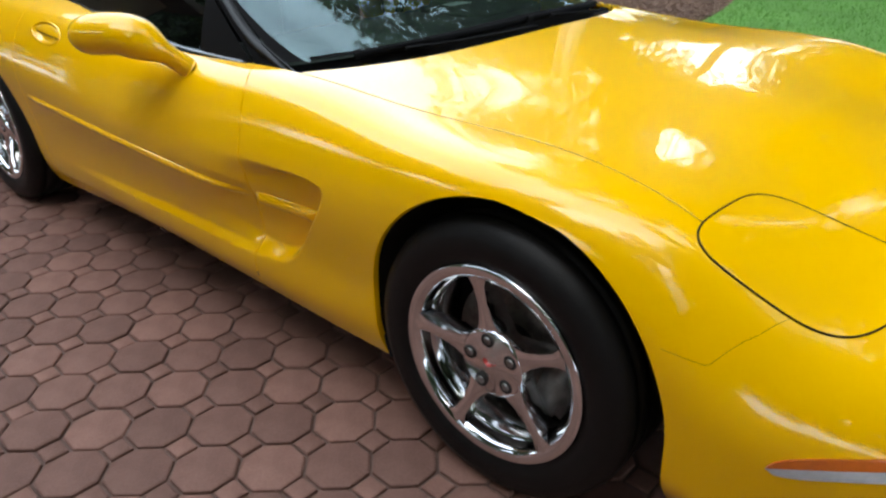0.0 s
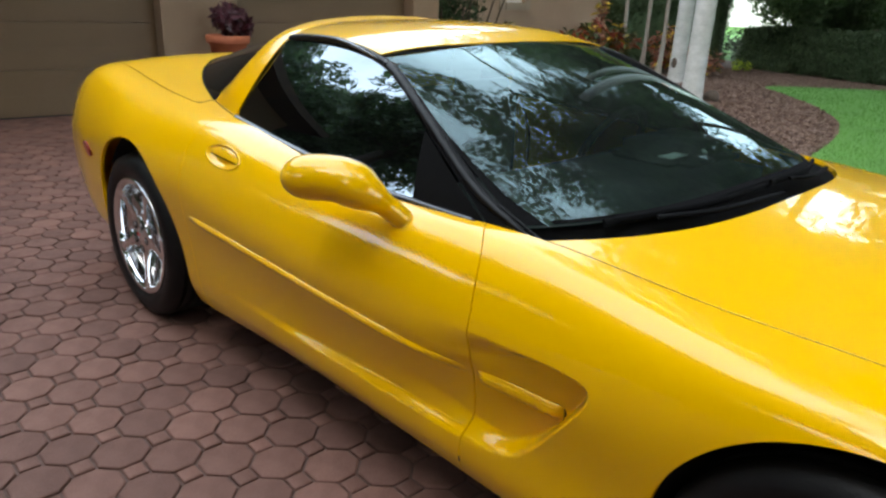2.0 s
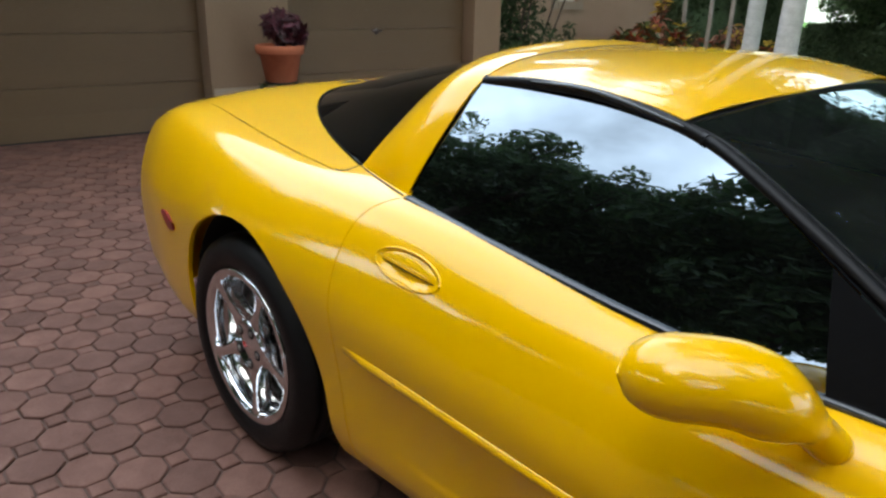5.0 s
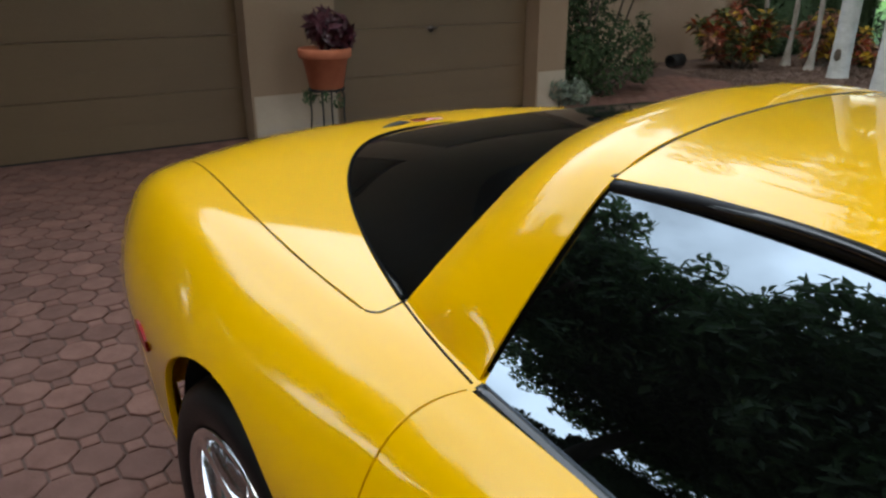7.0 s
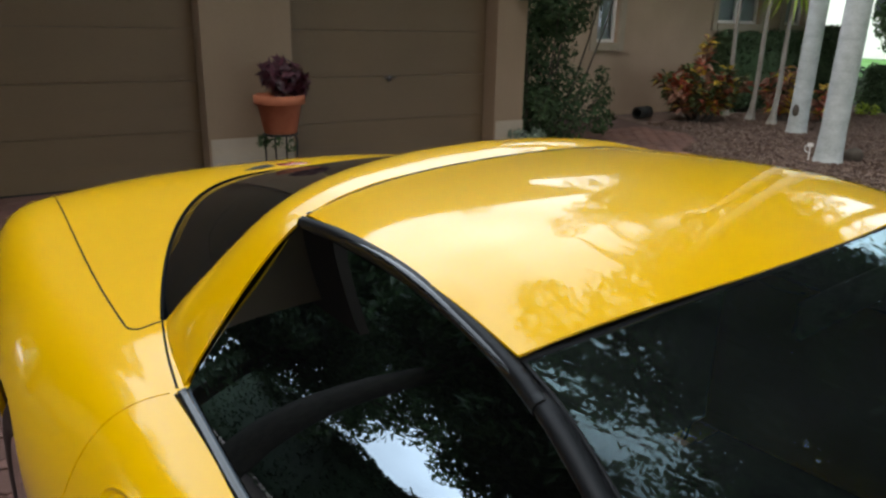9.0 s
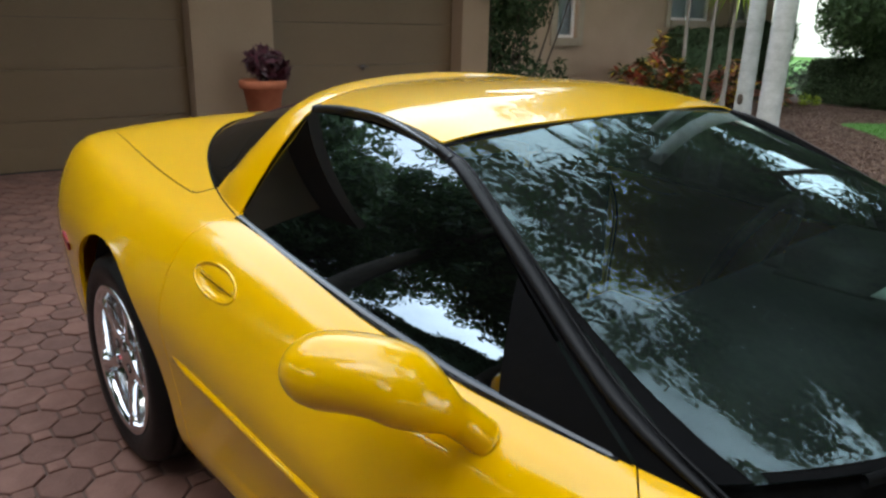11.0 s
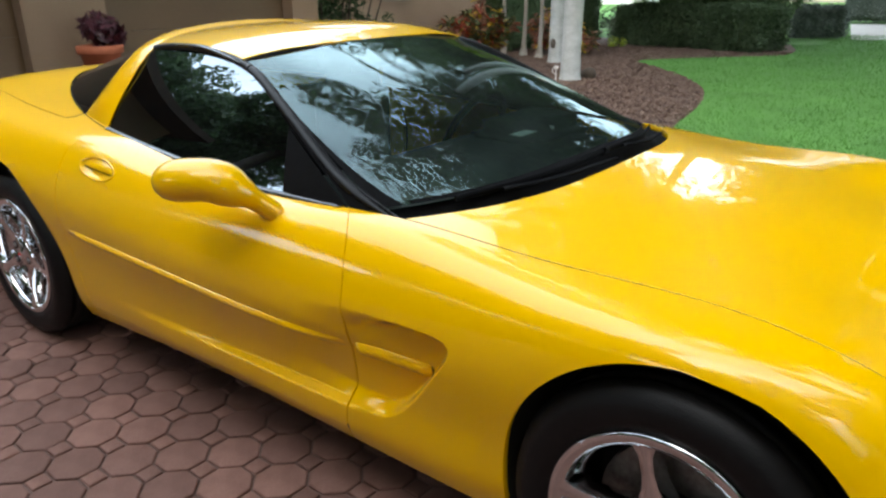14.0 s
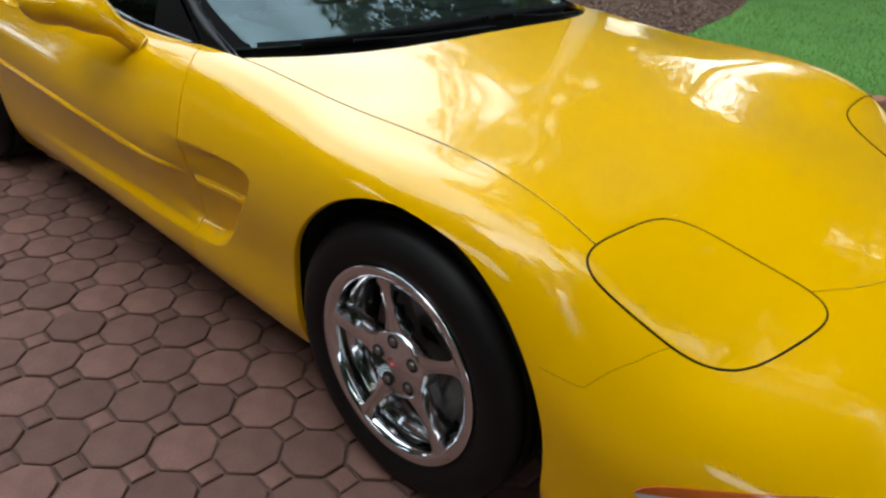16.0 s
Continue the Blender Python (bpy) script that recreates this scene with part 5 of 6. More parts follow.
def oak(x, y, height, spread_r, seed, n=16000, size=0.13, clear=2.4, shift=(0, 0), label="broad oak added to block sky and shape reflections, with dark green leaves and a grey trunk"):
    """A tapered trunk that forks into limbs, and a crown of many loose clumps of leaves with gaps between."""
    g = np.random.default_rng(seed)
    t = thing("oak_tree", label, "tree", at=(x, y, 0))
    top = Vector((g.normal(0, 0.2), g.normal(0, 0.2), clear))
    vs, fs = sweep(rounded([(0, 0, -0.15), (0.03, 0.02, clear * 0.5), tuple(top)], 6), [0.32 - 0.012 * i for i in range(13)], 14)
    clumps = []
    for k in range(16):
        a = k * 2.4 + g.uniform(-0.4, 0.4)
        reach = spread_r * g.uniform(0.3, 0.9)
        end = Vector((shift[0] + reach * math.cos(a), shift[1] + reach * math.sin(a), clear + (height - clear) * g.uniform(0.15, 0.9)))
        line = limb_curve(g, top - Vector((0, 0, 0.25)), end, 0.35)
        v2, f2 = sweep(line, [max(0.02, 0.15 - 0.13 * i / (len(line) - 1)) for i in range(len(line))], 8)
        fs += [tuple(i + len(vs) for i in f) for f in f2]
        vs += v2
        for m in range(9):
            s = line[int((0.35 + 0.65 * m / 8) * (len(line) - 1))]
            e = s + Vector(g.normal(0, spread_r * 0.22, 3))
            e.z = max(clear * 0.85, min(height, e.z))
            v2, f2 = sweep([s, s.lerp(e, 0.5) + Vector(g.normal(0, 0.1, 3)), e], [0.03, 0.02, 0.008], 5)
            fs += [tuple(i + len(vs) for i in f) for f in f2]
            vs += v2
            clumps.append((*e, spread_r * g.uniform(0.15, 0.29)))
    put("trunk", vs, fs, BARK, t, "grey-brown trunk and limbs")
    v, f = leaves(g, clumps, size, n)
    put("crown", v, f, LEAF, t, "loose dark green leaf clumps", smooth=False)
    return t


# mostly unseen trees all round, added to block sky and shape the car's reflections
for k, (x, y, h, r, clear, n, size) in enumerate((
        (3.4, -13.2, 15.0, 5.2, 3.5, 50000, 0.2), (-4.4, -9.6, 14.0, 4.6, 6.6, 52000, 0.18), (-9.8, -11.8, 11.2, 4.6, 7.4, 34000, 0.18), (-19.0, -10.0, 14.0, 5.0, 4.6, 36000, 0.19),
        (8.8, -2.2, 14.5, 6.0, 2.4, 56000, 0.22), (9.0, -9.6, 9.5, 4.2, 2.4, 12000, 0.2), (6.8, 9.0, 14.0, 5.6, 4.4, 44000, 0.2), (1.9, 10.8, 18.0, 6.9, 6.0, 42000, 0.19), (-0.9, 21.5, 19.0, 5.6, 4.0, 26000, 0.23), (-6.5, 21.5, 24.0, 6.6, 9.5, 12000, 0.24), (-12.5, 19.5, 15.0, 5.0, 4.5, 20000, 0.22), (5.5, 19.5, 12.0, 5.0, 3.6, 14000, 0.22),
        (-21.0, 9.5, 10.5, 4.8, 3.0, 16000, 0.22), (-10.0, -6.4, 9.3, 2.7, 6.5, 20000, 0.15), (-19.5, -5.0, 12.2, 5.2, 2.4, 38000, 0.22))):
    oak(x, y, h, r, k + 1, n, size, clear, (-4.3, -2.2) if r == 6.9 else (0, 0))


def hedge(name, line, wide, high, mat, n, size, seed, label):
    """A clipped hedge along a line: a dense inner mass of twigs under a coat of small leaves."""
    g = np.random.default_rng(seed)
    h = thing(name, label, "hedge")
    pts = rounded([(x, y, 0) for x, y in line], 8)
    c = np.array([tuple(p) for p in pts])
    ang = np.linspace(0, math.tau, 28, endpoint=False)
    ca, sa = np.cos(ang), np.sin(ang)
    # a box-like cross-section with rounded shoulders
    cross = np.stack([wide * np.sign(ca) * np.abs(ca) ** 0.35, high * 0.5 * (1 + np.sign(sa) * np.abs(sa) ** 0.35)], -1)
    along = np.gradient(c, axis=0)
    along /= np.linalg.norm(along, axis=1, keepdims=True)
    side = np.stack([-along[:, 1], along[:, 0], 0 * along[:, 0]], -1)
    m = len(c)
    k = np.clip(g.uniform(-0.12, 1.12, n), 0, 1) * (m - 1.001)
    i, f = k.astype(int), (k % 1)[:, None]
    at, across = c[i] * (1 - f) + c[i + 1] * f, side[i]
    j = g.choice(28, n, p=np.where(sa > -0.6, 1.0, 0.25) / np.where(sa > -0.6, 1.0, 0.25).sum())
    w = g.uniform(0, 1, n)[:, None]
    q = cross[j] * (1 - w) + cross[(j + 1) % 28] * w
    end = np.minimum(k, m - 1 - k)
    lump = 1 - 0.07 * g.random(n) ** 2 + 0.08 * np.sin(k * 0.9 + 3 * seed) * np.sin(2.2 * ang[j] + k * 0.5) + 0.06 * np.sin(k * 2.3 + seed) * np.sin(5 * ang[j] - k)
    depth = np.where(end < 0.02, g.random(n) ** 0.5, 1.0) * lump
    p = at + across * (q[:, :1] * depth[:, None])
    p[:, 2] = high * 0.5 + (q[:, 1] - high * 0.5) * depth + g.normal(0, 0.008, n)
    p += along[i] * g.normal(0, 0.05, n)[:, None] + g.normal(0, 0.022, (n, 3))
    d = g.normal(size=(n, 3))
    d /= np.linalg.norm(d, axis=1, keepdims=True)
    a = np.cross(d, g.normal(size=(n, 3)))
    a /= np.linalg.norm(a, axis=1, keepdims=True)
    b = np.cross(d, a)
    s = size * g.uniform(0.6, 1.4, n)[:, None]
    v = np.stack([p - a * s, p - b * s * 0.5 + d * s * 0.1, p + a * s, p + b * s * 0.5 + d * s * 0.1], 1).reshape(-1, 3)
    put("foliage", v, np.arange(4 * n).reshape(n, 4), mat, h, smooth=False)
    core = (c[:, None] + side[:, None] * (cross[None, :, :1] * 0.9)) + np.array((0, 0, 1.0)) * (0.5 * high + (cross[None, :, 1:] - 0.5 * high) * 0.92)
    core += side[:, None] * (0.03 * np.sin(np.arange(m) * 1.7 + seed)[:, None, None] * np.sign(cross[None, :, :1])) + np.array((0, 0, 1.0)) * (0.035 * np.sin(np.arange(m) * 1.1)[:, None, None] * (cross[None, :, 1:] > high * 0.6))
    fs = [(r * 28 + t, r * 28 + (t + 1) % 28, (r + 1) * 28 + (t + 1) % 28, (r + 1) * 28 + t) for r in range(m - 1) for t in range(28)]
    fs += [tuple(range(28)), tuple((m - 1) * 28 + t for t in range(28))]
    put("twig_mass", core.reshape(-1, 3), fs, mat, h, "dense dark inner twigs")
    return h


hedge("hedge", [(-6.9, 14.6), (-5.4, 14.2), (-4.4, 13.75), (-3.55, 13.5)], 0.55, 0.84, HEDGE, 60000, 0.030, 11, "dark green clipped hedge at the lawn's edge")
hedge("hedge", [(-8.3, 14.3), (-7.75, 14.4)], 0.4, 1.5, HEDGE, 14000, 0.028, 12, "tall dark green hedge against the house")
hedge("hedge", [(-4.2, 17.9), (-3.7, 18.05), (-3.1, 18.2)], 0.55, 0.70, HEDGE_GREY, 14000, 0.026, 13, "grey-green rounded hedge further off")
hedge("hedge", [(-8.45, 11.2), (-8.3, 12.4), (-8.2, 13.6)], 0.3, 1.35, HEDGE, 14000, 0.028, 14, "dark green hedge under the house windows")


def drooping(x, y, height, r, seed, n, label):
    """A dense tree whose boughs hang low over the hedge."""
    g = np.random.default_rng(seed)
    t = thing("garden_tree", label, "tree", at=(x, y, 0))
    vs, fs = sweep(rounded([(0, 0, -0.1), (0.1, 0, 1.2), (0.05, 0.1, 2.6)], 6), [0.2 - 0.008 * i for i in range(13)], 10)
    clumps = []
    for k in range(44):
        a, z = g.uniform(0, math.tau), 0.62 + (height - 0.62) * g.uniform(0, 1) ** 1.35
        reach = r * g.uniform(0.2, 1.0) * (0.45 + 0.55 * min(1.0, (z - 0.7) / 1.4))
        s, e = Vector((0, 0, min(2.5, z + 0.6))), Vector((reach * math.cos(a), reach * math.sin(a), z))
        v2, f2 = sweep(limb_curve(g, s, e, 0.15, 4), [max(0.01, 0.06 - 0.004 * i) for i in range(13)], 6)
        fs += [tuple(i + len(vs) for i in f) for f in f2]
        vs += v2
        for m in range(4):
            clumps.append((e.x + g.normal(0, 0.3), e.y + g.normal(0, 0.3), e.z + g.normal(0, 0.25), g.uniform(0.28, 0.55)))
    put("trunk", vs, fs, BARK, t)
    v, f = leaves(g, clumps, 0.07, n, 0.1)
    put("crown", v, f, GARDEN_LEAF, t, smooth=False)
    return t


drooping(-5.8, 15.6, 4.4, 2.85, 21, 60000, "dense garden tree with dark drooping foliage behind the hedge")
drooping(0.2, 28.0, 5.0, 2.2, 22, 12000, "dark garden tree beyond the lawn")
drooping(3.5, 29.0, 6.0, 2.8, 24, 12000, "dark garden tree at the lawn's far side")


def palm(x, y, r, height, lean, seed, knot=None):
    g = np.random.default_rng(seed)
    t = thing("palm_tree", "palm with a smooth pale grey ringed trunk", "palm tree", "palms in the mulch bed", (x, y, 0))
    pts, rad = [], []
    n = 70
    for i in range(n + 1):
        z = -0.05 + height * i / n
        pts.append((lean[0] * z, lean[1] * z, z))
        flare = 1 + 0.15 * math.exp(-z / 0.18)
        rad.append(r * flare * (1 - 0.12 * z / height) * (1 + 0.012 * (i % 3 == 0)) * (1 + g.normal(0, 0.006)))
    put("trunk", *sweep(pts, rad, 20), PALMBARK, t, "pale grey ringed trunk")
    top = Vector(pts[-1])
    for k in range(11):
        a = k * 2.39996
        out = Vector((math.cos(a), math.sin(a), 0))
        rise = g.uniform(0.2, 1.0)
        line = rounded([top, top + out * 0.7 + Vector((0, 0, rise)), top + out * 1.6 + Vector((0, 0, rise * 0.9)), top + out * 2.4 + Vector((0, 0, rise * 0.2 - 0.5))], 8)
        vs, fs = sweep(line, [max(0.006, 0.03 - 0.001 * i) for i in range(len(line))], 5)
        side = out.cross(Vector((0, 0, 1)))
        for i in range(3, len(line)):
            for s in (-1, 1):
                for m in range(2):
                    p = line[i] + (line[i] - line[i - 1]) * (m * 0.5)
                    tip = p + side * s * 0.5 + out * 0.2 - Vector((0, 0, 0.25))
                    k0 = len(vs)
                    vs += [p - out * 0.02, p + out * 0.02, tip]
                    fs.append((k0, k0 + 1, k0 + 2))
        put("frond", vs, fs, LEAF, t, smooth=False)
    if knot:
        v, f = lathe([(0.0, 0.02), (0.05, 0.018), (0.065, 0.0)], 16)
        m = Matrix.Translation((lean[0] * knot, -r * 0.97, knot)) @ Matrix.Rotation(radians(90), 4, "X") @ Matrix.Diagonal((0.8, 1.4, 1, 1))
        put("knot", [m @ Vector(p) for p in v], f, BARK, t, "dark knot in the bark")
    return t


palm(-6.21, 9.81, 0.13, 6.2, (0.01, 0.01), 31, 0.32)
palm(-4.78, 7.68, 0.138, 6.6, (0.02, 0.0), 32)
for k, (x, y, lean, tall) in enumerate(((-7.42, 10.65, (0.03, 0.02), 3.4), (-6.92, 10.42, (0.04, 0.0), 2.25), (-7.95, 10.75, (0.0, 0.02), 3.4))):
    g = np.random.default_rng(40 + k)
    t = thing("young_palm", "slender young palm with a thin grey trunk", "palm tree", "young palms in the mulch bed", (x, y, 0))
    pts = [(lean[0] * z + 0.015 * math.sin(z * 3), lean[1] * z, z) for z in np.linspace(-0.05, tall, 18)]
    put("trunk", *sweep(pts, [0.041 * (1 + 1.0 * math.exp(-p[2] / 0.13)) * (1 - 0.08 * p[2]) for p in pts], 10), SLENDER, t)
    top = Vector(pts[-1])
    vs, fs = [], []
    for i in range(160):
        a, e = g.uniform(0, math.tau), g.uniform(-0.9, 0.7)
        d = Vector((math.cos(a) * math.cos(e), math.sin(a) * math.cos(e), math.sin(e)))
        l = g.uniform(0.3, 0.75)
        s = d.cross(Vector((0, 0, 1))).normalized() * 0.025
        b = top + d * 0.05
        k0 = len(vs)
        vs += [b - s * 0.4, b + d * l * 0.5 + s - Vector((0, 0, 0.02)), b + d * l - Vector((0, 0, 0.25 * l)), b + d * l * 0.5 - s]
        fs.append((k0, k0 + 1, k0 + 2, k0 + 3))
    put("crown", vs, fs, LIME, t, "bright lime-green leaves", smooth=False)


def croton(x, y, r, h, seed, n, label):
    """A shrub of long upright leaves in reds, yellows and dark green."""
    g = np.random.default_rng(seed)
    t = thing("croton_shrub", label, "shrub", "crotons in the bed", (x, y, 0))
    vs, fs, idx, st, sf = [], [], [], [], []
    for k in range(int(14 * r / 0.5)):
        a, d = g.uniform(0, math.tau), r * 0.75 * math.sqrt(g.random())
        tip = Vector((d * math.cos(a), d * math.sin(a), h * g.uniform(0.55, 1.0) * (1.1 - 0.72 * d / r)))
        v2, f2 = sweep([(0.15 * tip.x, 0.15 * tip.y, -0.03), (0.7 * tip.x, 0.7 * tip.y, tip.z * 0.5), tuple(tip)], [0.014, 0.01, 0.006], 5)
        sf += [tuple(i + len(st) for i in f) for f in f2]
        st += v2
        tone = g.choice(4, p=(0.26, 0.12, 0.32, 0.30))
        for i in range(int(n / (14 * r / 0.5))):
            up = g.random()
            base = Vector((tip.x * (0.5 + 0.5 * up), tip.y * (0.5 + 0.5 * up), tip.z * (0.25 + 0.75 * up)))
            b, e = g.uniform(0, math.tau), g.uniform(-0.5, 1.0)
            dr = Vector((math.cos(b) * math.cos(e), math.sin(b) * math.cos(e), math.sin(e)))
            l = g.uniform(0.12, 0.23)
            s = dr.cross(Vector((0, 0, 1))).normalized() * g.uniform(0.03, 0.05)
            k0 = len(vs)
            mid = base + dr * l * 0.55 + Vector((0, 0, 0.015))
            vs += [base, mid + s, base + dr * l - Vector((0, 0, 0.03)), mid - s]
            fs.append((k0, k0 + 1, k0 + 2, k0 + 3))
            idx.append(int(tone) if g.random() < 0.7 else int(g.choice(4)))
            if tip.z * up > 0.72 * h and g.random() < 0.5:
                idx[-1] = 1
    put("leaves", vs, fs, None, t, "mottled red, yellow and green leaves", smooth=False, mats=[CROTON_RED, CROTON_YELLOW, CROTON_GREEN, CROTON_PINK], index=idx)
    put("stem", st, sf, BARK, t)
    return t


croton(-7.72, 9.6, 0.92, 1.38, 51, 2100, "croton shrub with red, orange and yellow leaves")
croton(-7.0, 10.9, 0.5, 1.05, 52, 560, "smaller croton shrub with reddish leaves")
croton(-6.5, 11.3, 0.4, 0.7, 53, 300, "low croton shrub with dark red leaves")


def bush(name, x, y, blobs, mat, n, size, seed, label, long=1.0):
    g = np.random.default_rng(seed)
    t = thing(name, label, "shrub", at=(x, y, 0))
    v, f = leaves(g, blobs, size, n, 0.2, long)
    put("leaves", v, f, mat, t, smooth=False)
    vs, fs = [], []
    for bx, by, bz, br in blobs:
        v2, f2 = sweep([(bx * 0.3, by * 0.3, -0.04), (bx * 0.7, by * 0.7, bz * 0.5), (bx, by, bz)], [0.018, 0.012, 0.006], 5)
        fs += [tuple(i + len(vs) for i in f) for f in f2]
        vs += v2
    put("stem", vs, fs, BARK, t)
    return t


bush("corner_shrub", -7.5, 5.5, [(0, 0, 0.4, 0.4), (0.2, 0.3, 0.3, 0.35), (-0.3, 0.2, 0.7, 0.4), (-0.4, 0.5, 0.35, 0.35), (0.15, 0.55, 0.7, 0.28), (-0.3, -0.1, 1.2, 0.4), (-0.35, 0.2, 1.7, 0.45), (-0.3, 0.5, 2.2, 0.5), (-0.2, 0.0, 2.6, 0.5), (-0.1, 0.8, 2.5, 0.45), (0.1, 1.3, 2.6, 0.45), (0.0, 1.8, 2.75, 0.4), (-0.35, 0.5, 1.2, 0.45), (-0.3, 0.8, 1.75, 0.5), (0.0, 0.4, 1.6, 0.35), (0.3, 0.95, 0.3, 0.22), (0.3, 0.95, 0.6, 0.17), (0.3, 0.95, 0.85, 0.11)], SHRUB, 15000, 0.042, 61, "tall dark green shrub against the garage corner")
bush("silver_plant", -7.1, 4.9, [(0, 0, 0.14, 0.16), (0.1, 0.2, 0.10, 0.15), (-0.05, 0.35, 0.12, 0.15), (0.1, -0.12, 0.2, 0.12)], SILVER, 700, 0.04, 62, "low grey-green plant at the foot of the pier")
hedge("hedge", [(-4.2, 25.0), (1.0, 25.6), (7.0, 27.4)], 0.6, 1.2, HEDGE_GREY, 12000, 0.05, 16, "grey-green hedge along the pale driveway")
# two unseen hedges, added to cut off low sky in the car's side
hedge("hedge", [(-11.5, -14.3), (-4, -14.6), (8, -14.3), (16, -14.5)], 0.8, 5.7, HEDGE, 26000, 0.09, 15, "long tall dark hedge added out of view to block low sky in reflections")
hedge("hedge", [(-28, -14.5), (-18, -14.2), (-11.7, -14.3)], 0.8, 5.2, HEDGE, 19000, 0.09, 17, "lower dark hedge added out of view to block low sky in reflections")
bush("silver_plant", -7.35, 14.75, [(0, 0, 0.3, 0.3), (0.25, 0.15, 0.35, 0.3), (-0.2, 0.1, 0.5, 0.3), (0.1, 0.3, 0.6, 0.28)], SILVER, 1200, 0.05, 64, "pale grey-green plant at the end of the hedge")
bush("ground_plant", -6.7, 13.2, [(0, 0, 0.10, 0.12), (0.18, 0.1, 0.08, 0.1)], LIME, 110, 0.05, 63, "low bright green plant by the hedge")

# potted plant on its stand by the pier
pot_at = (-7.02, 1.85)
stand = thing("plant_stand", "black wrought-iron plant stand on the driveway", "plant stand", at=(*pot_at, 0))
for k in range(4):
    a = math.pi / 4 + k * math.pi / 2
    c, s = math.cos(a), math.sin(a)
    leg = rounded([(0.17 * c, 0.17 * s, 0.0), (0.145 * c, 0.145 * s, 0.25), (0.15 * c, 0.15 * s, 0.42), (0.115 * c, 0.115 * s, 0.475), (0.08 * c, 0.08 * s, 0.44)], 6)
    put("leg", *sweep(leg, 0.008, 8), WROUGHT, stand)
for r, z in ((0.15, 0.475),):
    put("ring", *sweep([(r * math.cos(t), r * math.sin(t), z) for t in np.linspace(0, math.tau, 33)], 0.008, 8), WROUGHT, stand)
plant = thing("potted_plant", "terracotta pot with a dark purple leafy plant on an iron stand", "potted plant", at=(*pot_at, 0.485))
put("pot", *lathe([(0.0, 0.0), (0.135, 0.0), (0.145, 0.01), (0.19, 0.25), (0.212, 0.252), (0.222, 0.26), (0.226, 0.325), (0.216, 0.335), (0.203, 0.330), (0.195, 0.28), (0.0, 0.27)], 40), TERRACOTTA, plant, "terracotta pot with a thick rim")
g = np.random.default_rng(71)
v, f = leaves(g, [(0, 0.03, 0.42, 0.12), (0.07, 0.08, 0.50, 0.11), (-0.08, 0.05, 0.48, 0.10), (0.0, -0.07, 0.50, 0.10), (0.03, 0.17, 0.44, 0.10), (0.02, 0.20, 0.36, 0.07), (0.0, 0.03, 0.58, 0.08), (0.0, -0.10, 0.57, 0.05)], 0.05, 620, 0.2, 1.2)
put("foliage", v, f, PURPLE, plant, "dark purple leaves", smooth=False)
put("stem", *sweep([(0, 0, 0.30), (0.01, 0.0, 0.4), (0.0, 0.01, 0.55)], [0.02, 0.015, 0.008], 8), BARK, plant)

v, f = leaves(g, [(0.12, -0.1, -0.06, 0.06), (-0.1, -0.12, -0.08, 0.07), (0.0, -0.16, -0.05, 0.05), (0.16, 0.02, -0.1, 0.06)], 0.025, 160, 0.2)
put("trailing_leaves", v, f, SHRUB, plant, "small green trailing leaves below the pot", smooth=False)

# small spotlight on a stake at the foot of the nearer palm, and a dark stone behind it
spot = thing("garden_spotlight", "small white metal garden spotlight on a stake beside the palm", "garden light", at=(-4.95, 7.56, -0.02))
put("stake", *sweep([(0, 0, 0), (0.005, 0, 0.10), (0.0, 0.0, 0.19)], [0.006, 0.008, 0.008], 8), WHITE, spot)
bm = bmesh.new()
box(bm, (-0.03, -0.022, 0.17), (0.035, 0.022, 0.215), 0.008)
part("lamp_head", bm, WHITE, spot, smooth=True, angle=40)
put("bracket", *sweep(rounded([(-0.03, 0, 0.19), (-0.055, 0.0, 0.17), (-0.05, 0.0, 0.12), (0.0, 0.0, 0.10)], 5), 0.005, 6), WHITE, spot)
g = np.random.default_rng(81)
bm = bmesh.new()
bmesh.ops.create_icosphere(bm, subdivisions=3, radius=1.0)
lumps = [Vector(g.normal(size=3)).normalized() for _ in range(9)]
for p in bm.verts:
    d = p.co.normalized()
    k = 1 + 0.16 * sum(max(0.0, d.dot(q)) ** 6 for q in lumps)
    p.co = Vector((d.x * 0.10 * k, d.y * 0.09 * k, d.z * 0.085 * k))
stone = tagged(part("stone", bm, BARK), "rough dark brown stone lying on the mulch behind the palm", "stone")
stone.location = (-4.66, 8.02, 0.045)

# wall lantern on the pier, drain spout in the house wall's bed
lantern = thing("wall_lantern", "dark metal wall lantern on the garage pier", "lantern")
bm = bmesh.new()
box(bm, (0.16, 4.76, 1.78), (0.19, 4.88, 1.98), 0.01)
bm.transform(BASE)
part("back_plate", bm, WROUGHT, lantern)
bm = bmesh.new()
box(bm, (0.21, 4.75, 1.70), (0.35, 4.89, 1.96), 0.02)
bm.transform(BASE)
part("lantern_case", bm, WROUGHT, lantern)
arm = [BASE @ Vector(p) for p in ((0.18, 4.82, 1.92), (0.22, 4.82, 2.04), (0.28, 4.82, 2.02), (0.28, 4.82, 1.95))]
put("bracket", *sweep(rounded(arm, 6), 0.01, 8), WROUGHT, lantern)
spout = thing("drain_pipe", "short black drain pipe lying in the bed", "pipe", at=(-8.35, 8.95, 0.11))
put("pipe", *lathe([(0.082, -0.15), (0.096, -0.15), (0.099, 0.15), (0.082, 0.15), (0.078, -0.1)], 24, "y"), SEAL, spout)

# ---- pavers: octagons with small squares between, on a grid turned against the car ----
PITCH, GRID_TURN, GRID_AT = 0.1567, radians(43.3), (-1.306, -1.272)
ca, sa = math.cos(GRID_TURN), math.sin(GRID_TURN)
HALF = PITCH / 2
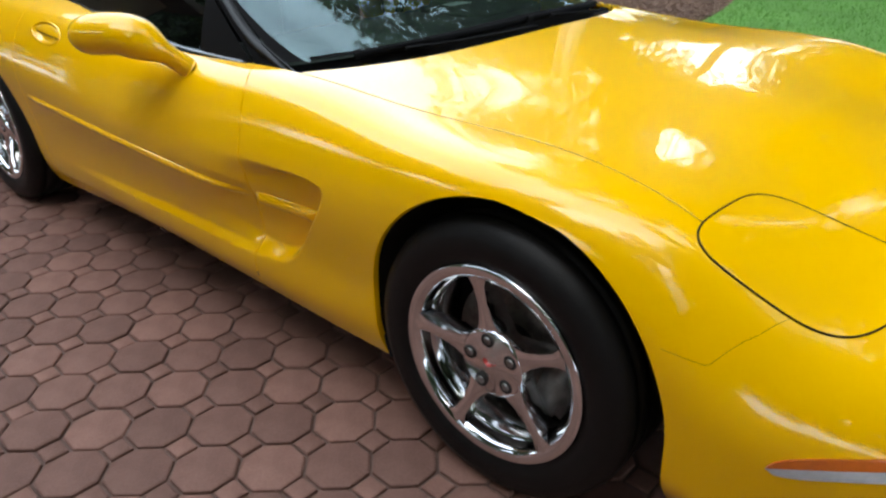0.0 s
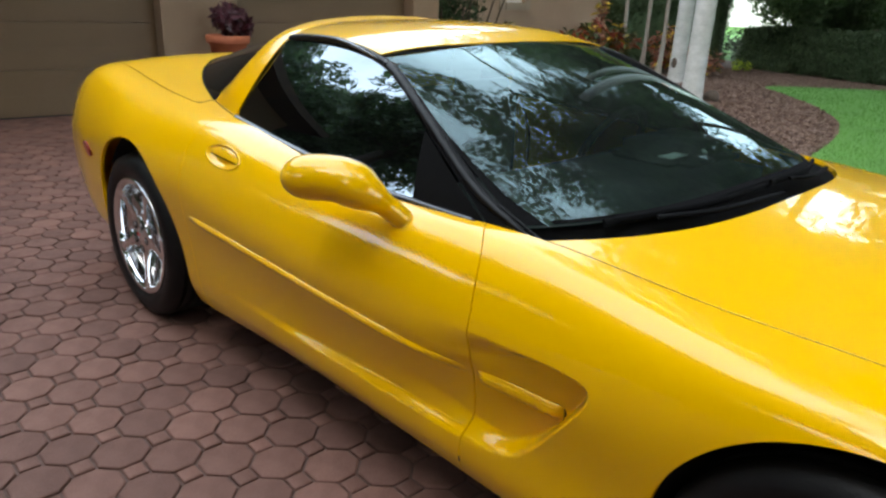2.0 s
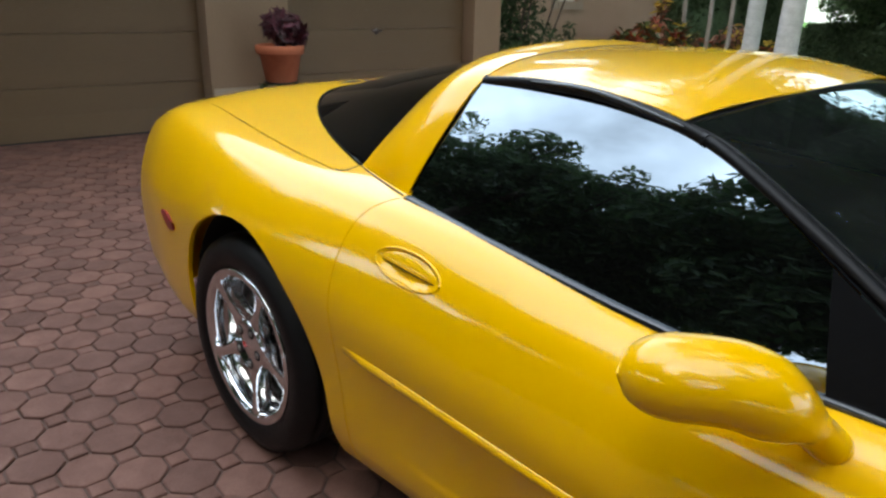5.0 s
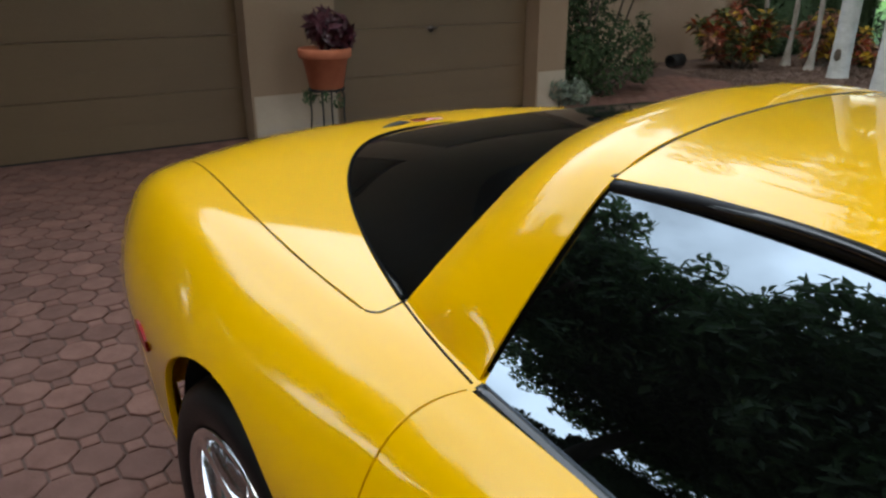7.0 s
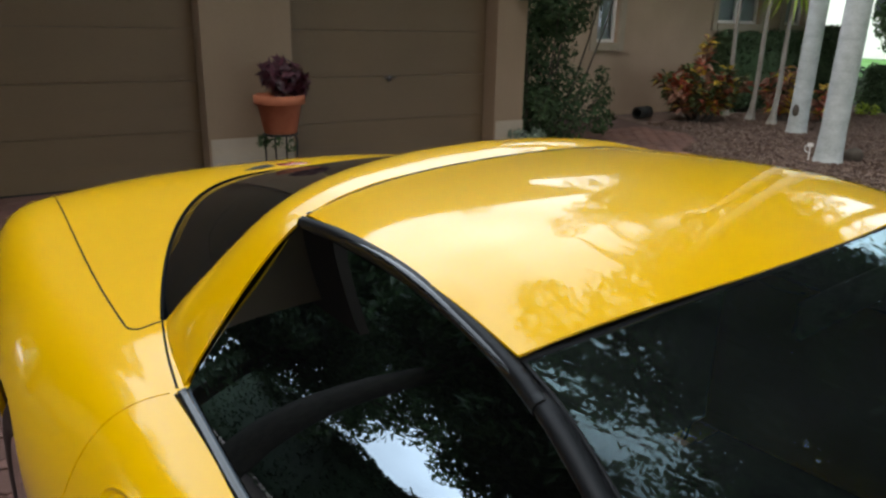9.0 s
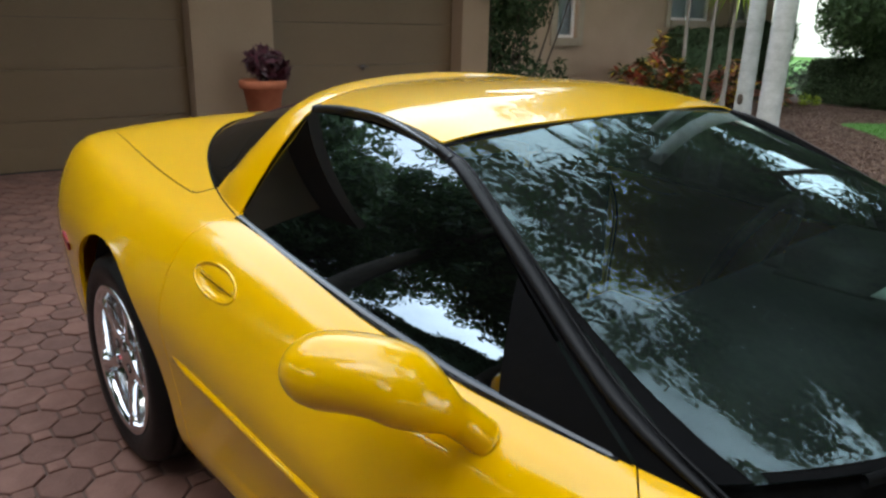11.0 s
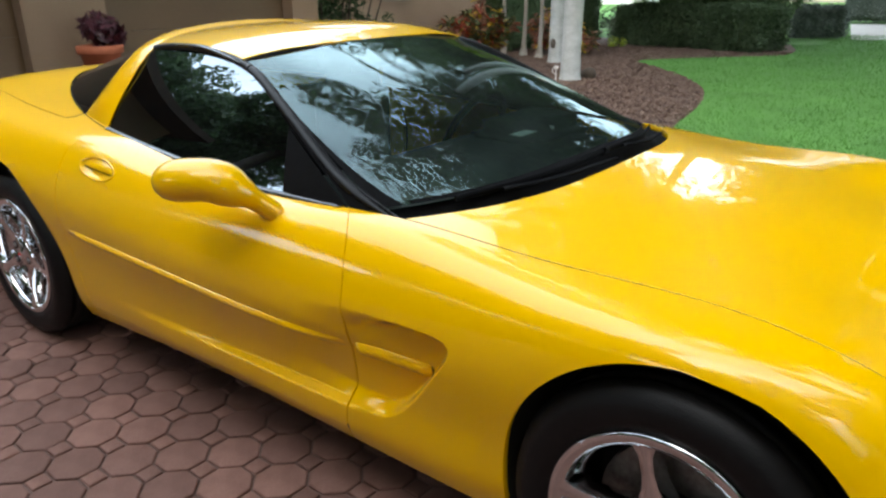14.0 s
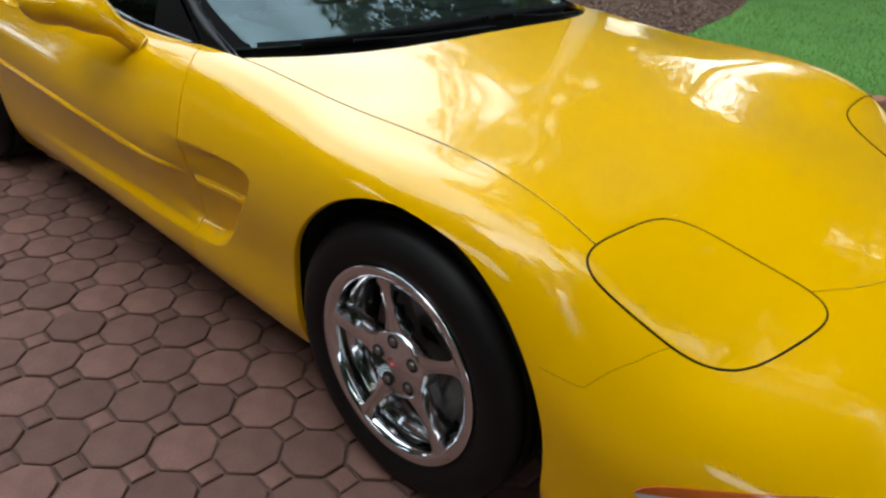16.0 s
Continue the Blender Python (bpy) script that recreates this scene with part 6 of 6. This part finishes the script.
CUT = PITCH * 0.29


def paver_mesh(kind, gap=0.0044, edge=0.006, drop=0.003):
    if kind == "octagon":
        base = [(HALF, HALF - CUT), (HALF - CUT, HALF), (-HALF + CUT, HALF), (-HALF, HALF - CUT), (-HALF, -HALF + CUT), (-HALF + CUT, -HALF), (HALF - CUT, -HALF), (HALF, -HALF + CUT)]
    else:
        base = [(CUT, 0), (0, CUT), (-CUT, 0), (0, -CUT)]
    n = len(base)
    reach = HALF if kind == "octagon" else CUT / math.sqrt(2)
    rings = [(1 - gap / reach, -0.012), (1 - gap / reach, -drop), (1 - (gap + edge * 0.45) / reach, -drop * 0.3), (1 - (gap + edge) / reach, 0.0)]
    v = [(x * k, y * k, z) for k, z in rings for x, y in base]
    v = [(x * ca - y * sa, x * sa + y * ca, z) for x, y, z in v]
    f = [(r * n + i, r * n + (i + 1) % n, (r + 1) * n + (i + 1) % n, (r + 1) * n + i) for r in range(3) for i in range(n)]
    f.append(tuple(3 * n + i for i in range(n)))
    return v, f


SHAPES = {k: paver_mesh(k) for k in ("octagon", "square")}
SINGLE = {}
for k in SHAPES:
    me = bpy.data.meshes.new("octagon_paver" if k == "octagon" else "square_paver")
    me.from_pydata(SHAPES[k][0], [], SHAPES[k][1])
    me.materials.append(PAVER)
    SINGLE[k] = me
joined = {k: ([], []) for k in SHAPES}
rng = np.random.default_rng(9)
for i in range(-75, 76):
    for j in range(-75, 76):
        for k, off in (("square", 0.0), ("octagon", 0.5)):
            a, b = (i + off) * PITCH, (j + off) * PITCH
            x, y = GRID_AT[0] + a * ca - b * sa, GRID_AT[1] + a * sa + b * ca
            if not (-7.85 < x < 4.5 and -6.4 < y < 8.2) or not inside(x, y, DRIVE):
                continue
            z = rng.normal(0, 0.0012)
            if -2.75 < x < -0.15 and -2.1 < y < -0.72 and (x + 2.75) * 0.28 + 1.6 > -y - 0.15:
                ob = new(SINGLE[k].name, SINGLE[k])
                ob.parent = driveway
                ob.location = (x, y, z)
                ob.rotation_euler = (rng.normal(0, 0.006), rng.normal(0, 0.006), rng.normal(0, 0.012))
            else:
                v, f = joined[k]
                n = len(v)
                tx, ty = rng.normal(0, 0.006, 2)
                v += [(x + p, y + q, z + r + tx * p + ty * q) for p, q, r in SHAPES[k][0]]
                f += [tuple(n + t for t in g) for g in SHAPES[k][1]]
for k, (v, f) in joined.items():
    tagged(put(k + "_pavers", v, f, PAVER, driveway, smooth=False), "reddish clay " + k + " pavers", kind="stuff")

# border bricks along the lawn
brick = bpy.data.meshes.new("brick")
bm = bmesh.new()
box(bm, (-0.048, -0.098, -0.05), (0.048, 0.098, 0.0), 0.006)
bm.to_mesh(brick)
bm.free()
brick.materials.append(BRICK)
line = [Vector((x, y, 0)) for x, y in ((6.0, 3.80), (-0.2, 3.80), (-1.2, 3.88), (-3.2, 4.18), (-4.95, 5.08), (-6.05, 6.65))]
border = thing("border", "row of reddish border bricks between driveway and planting", "edging", kind="structure")
x = 0.0
for a, b in zip(line, line[1:]):
    d = (b - a)
    m = int(d.length / 0.103)
    for i in range(m):
        p = a + d * ((i + 0.5) / m)
        if p.x > 3.5:
            continue
        ob = new("brick", brick)
        ob.parent = border
        ob.location = (p.x, p.y, 0.012 + rng.normal(0, 0.002))
        ob.rotation_euler = (0, 0, math.atan2(d.y, d.x) + rng.normal(0, 0.02))
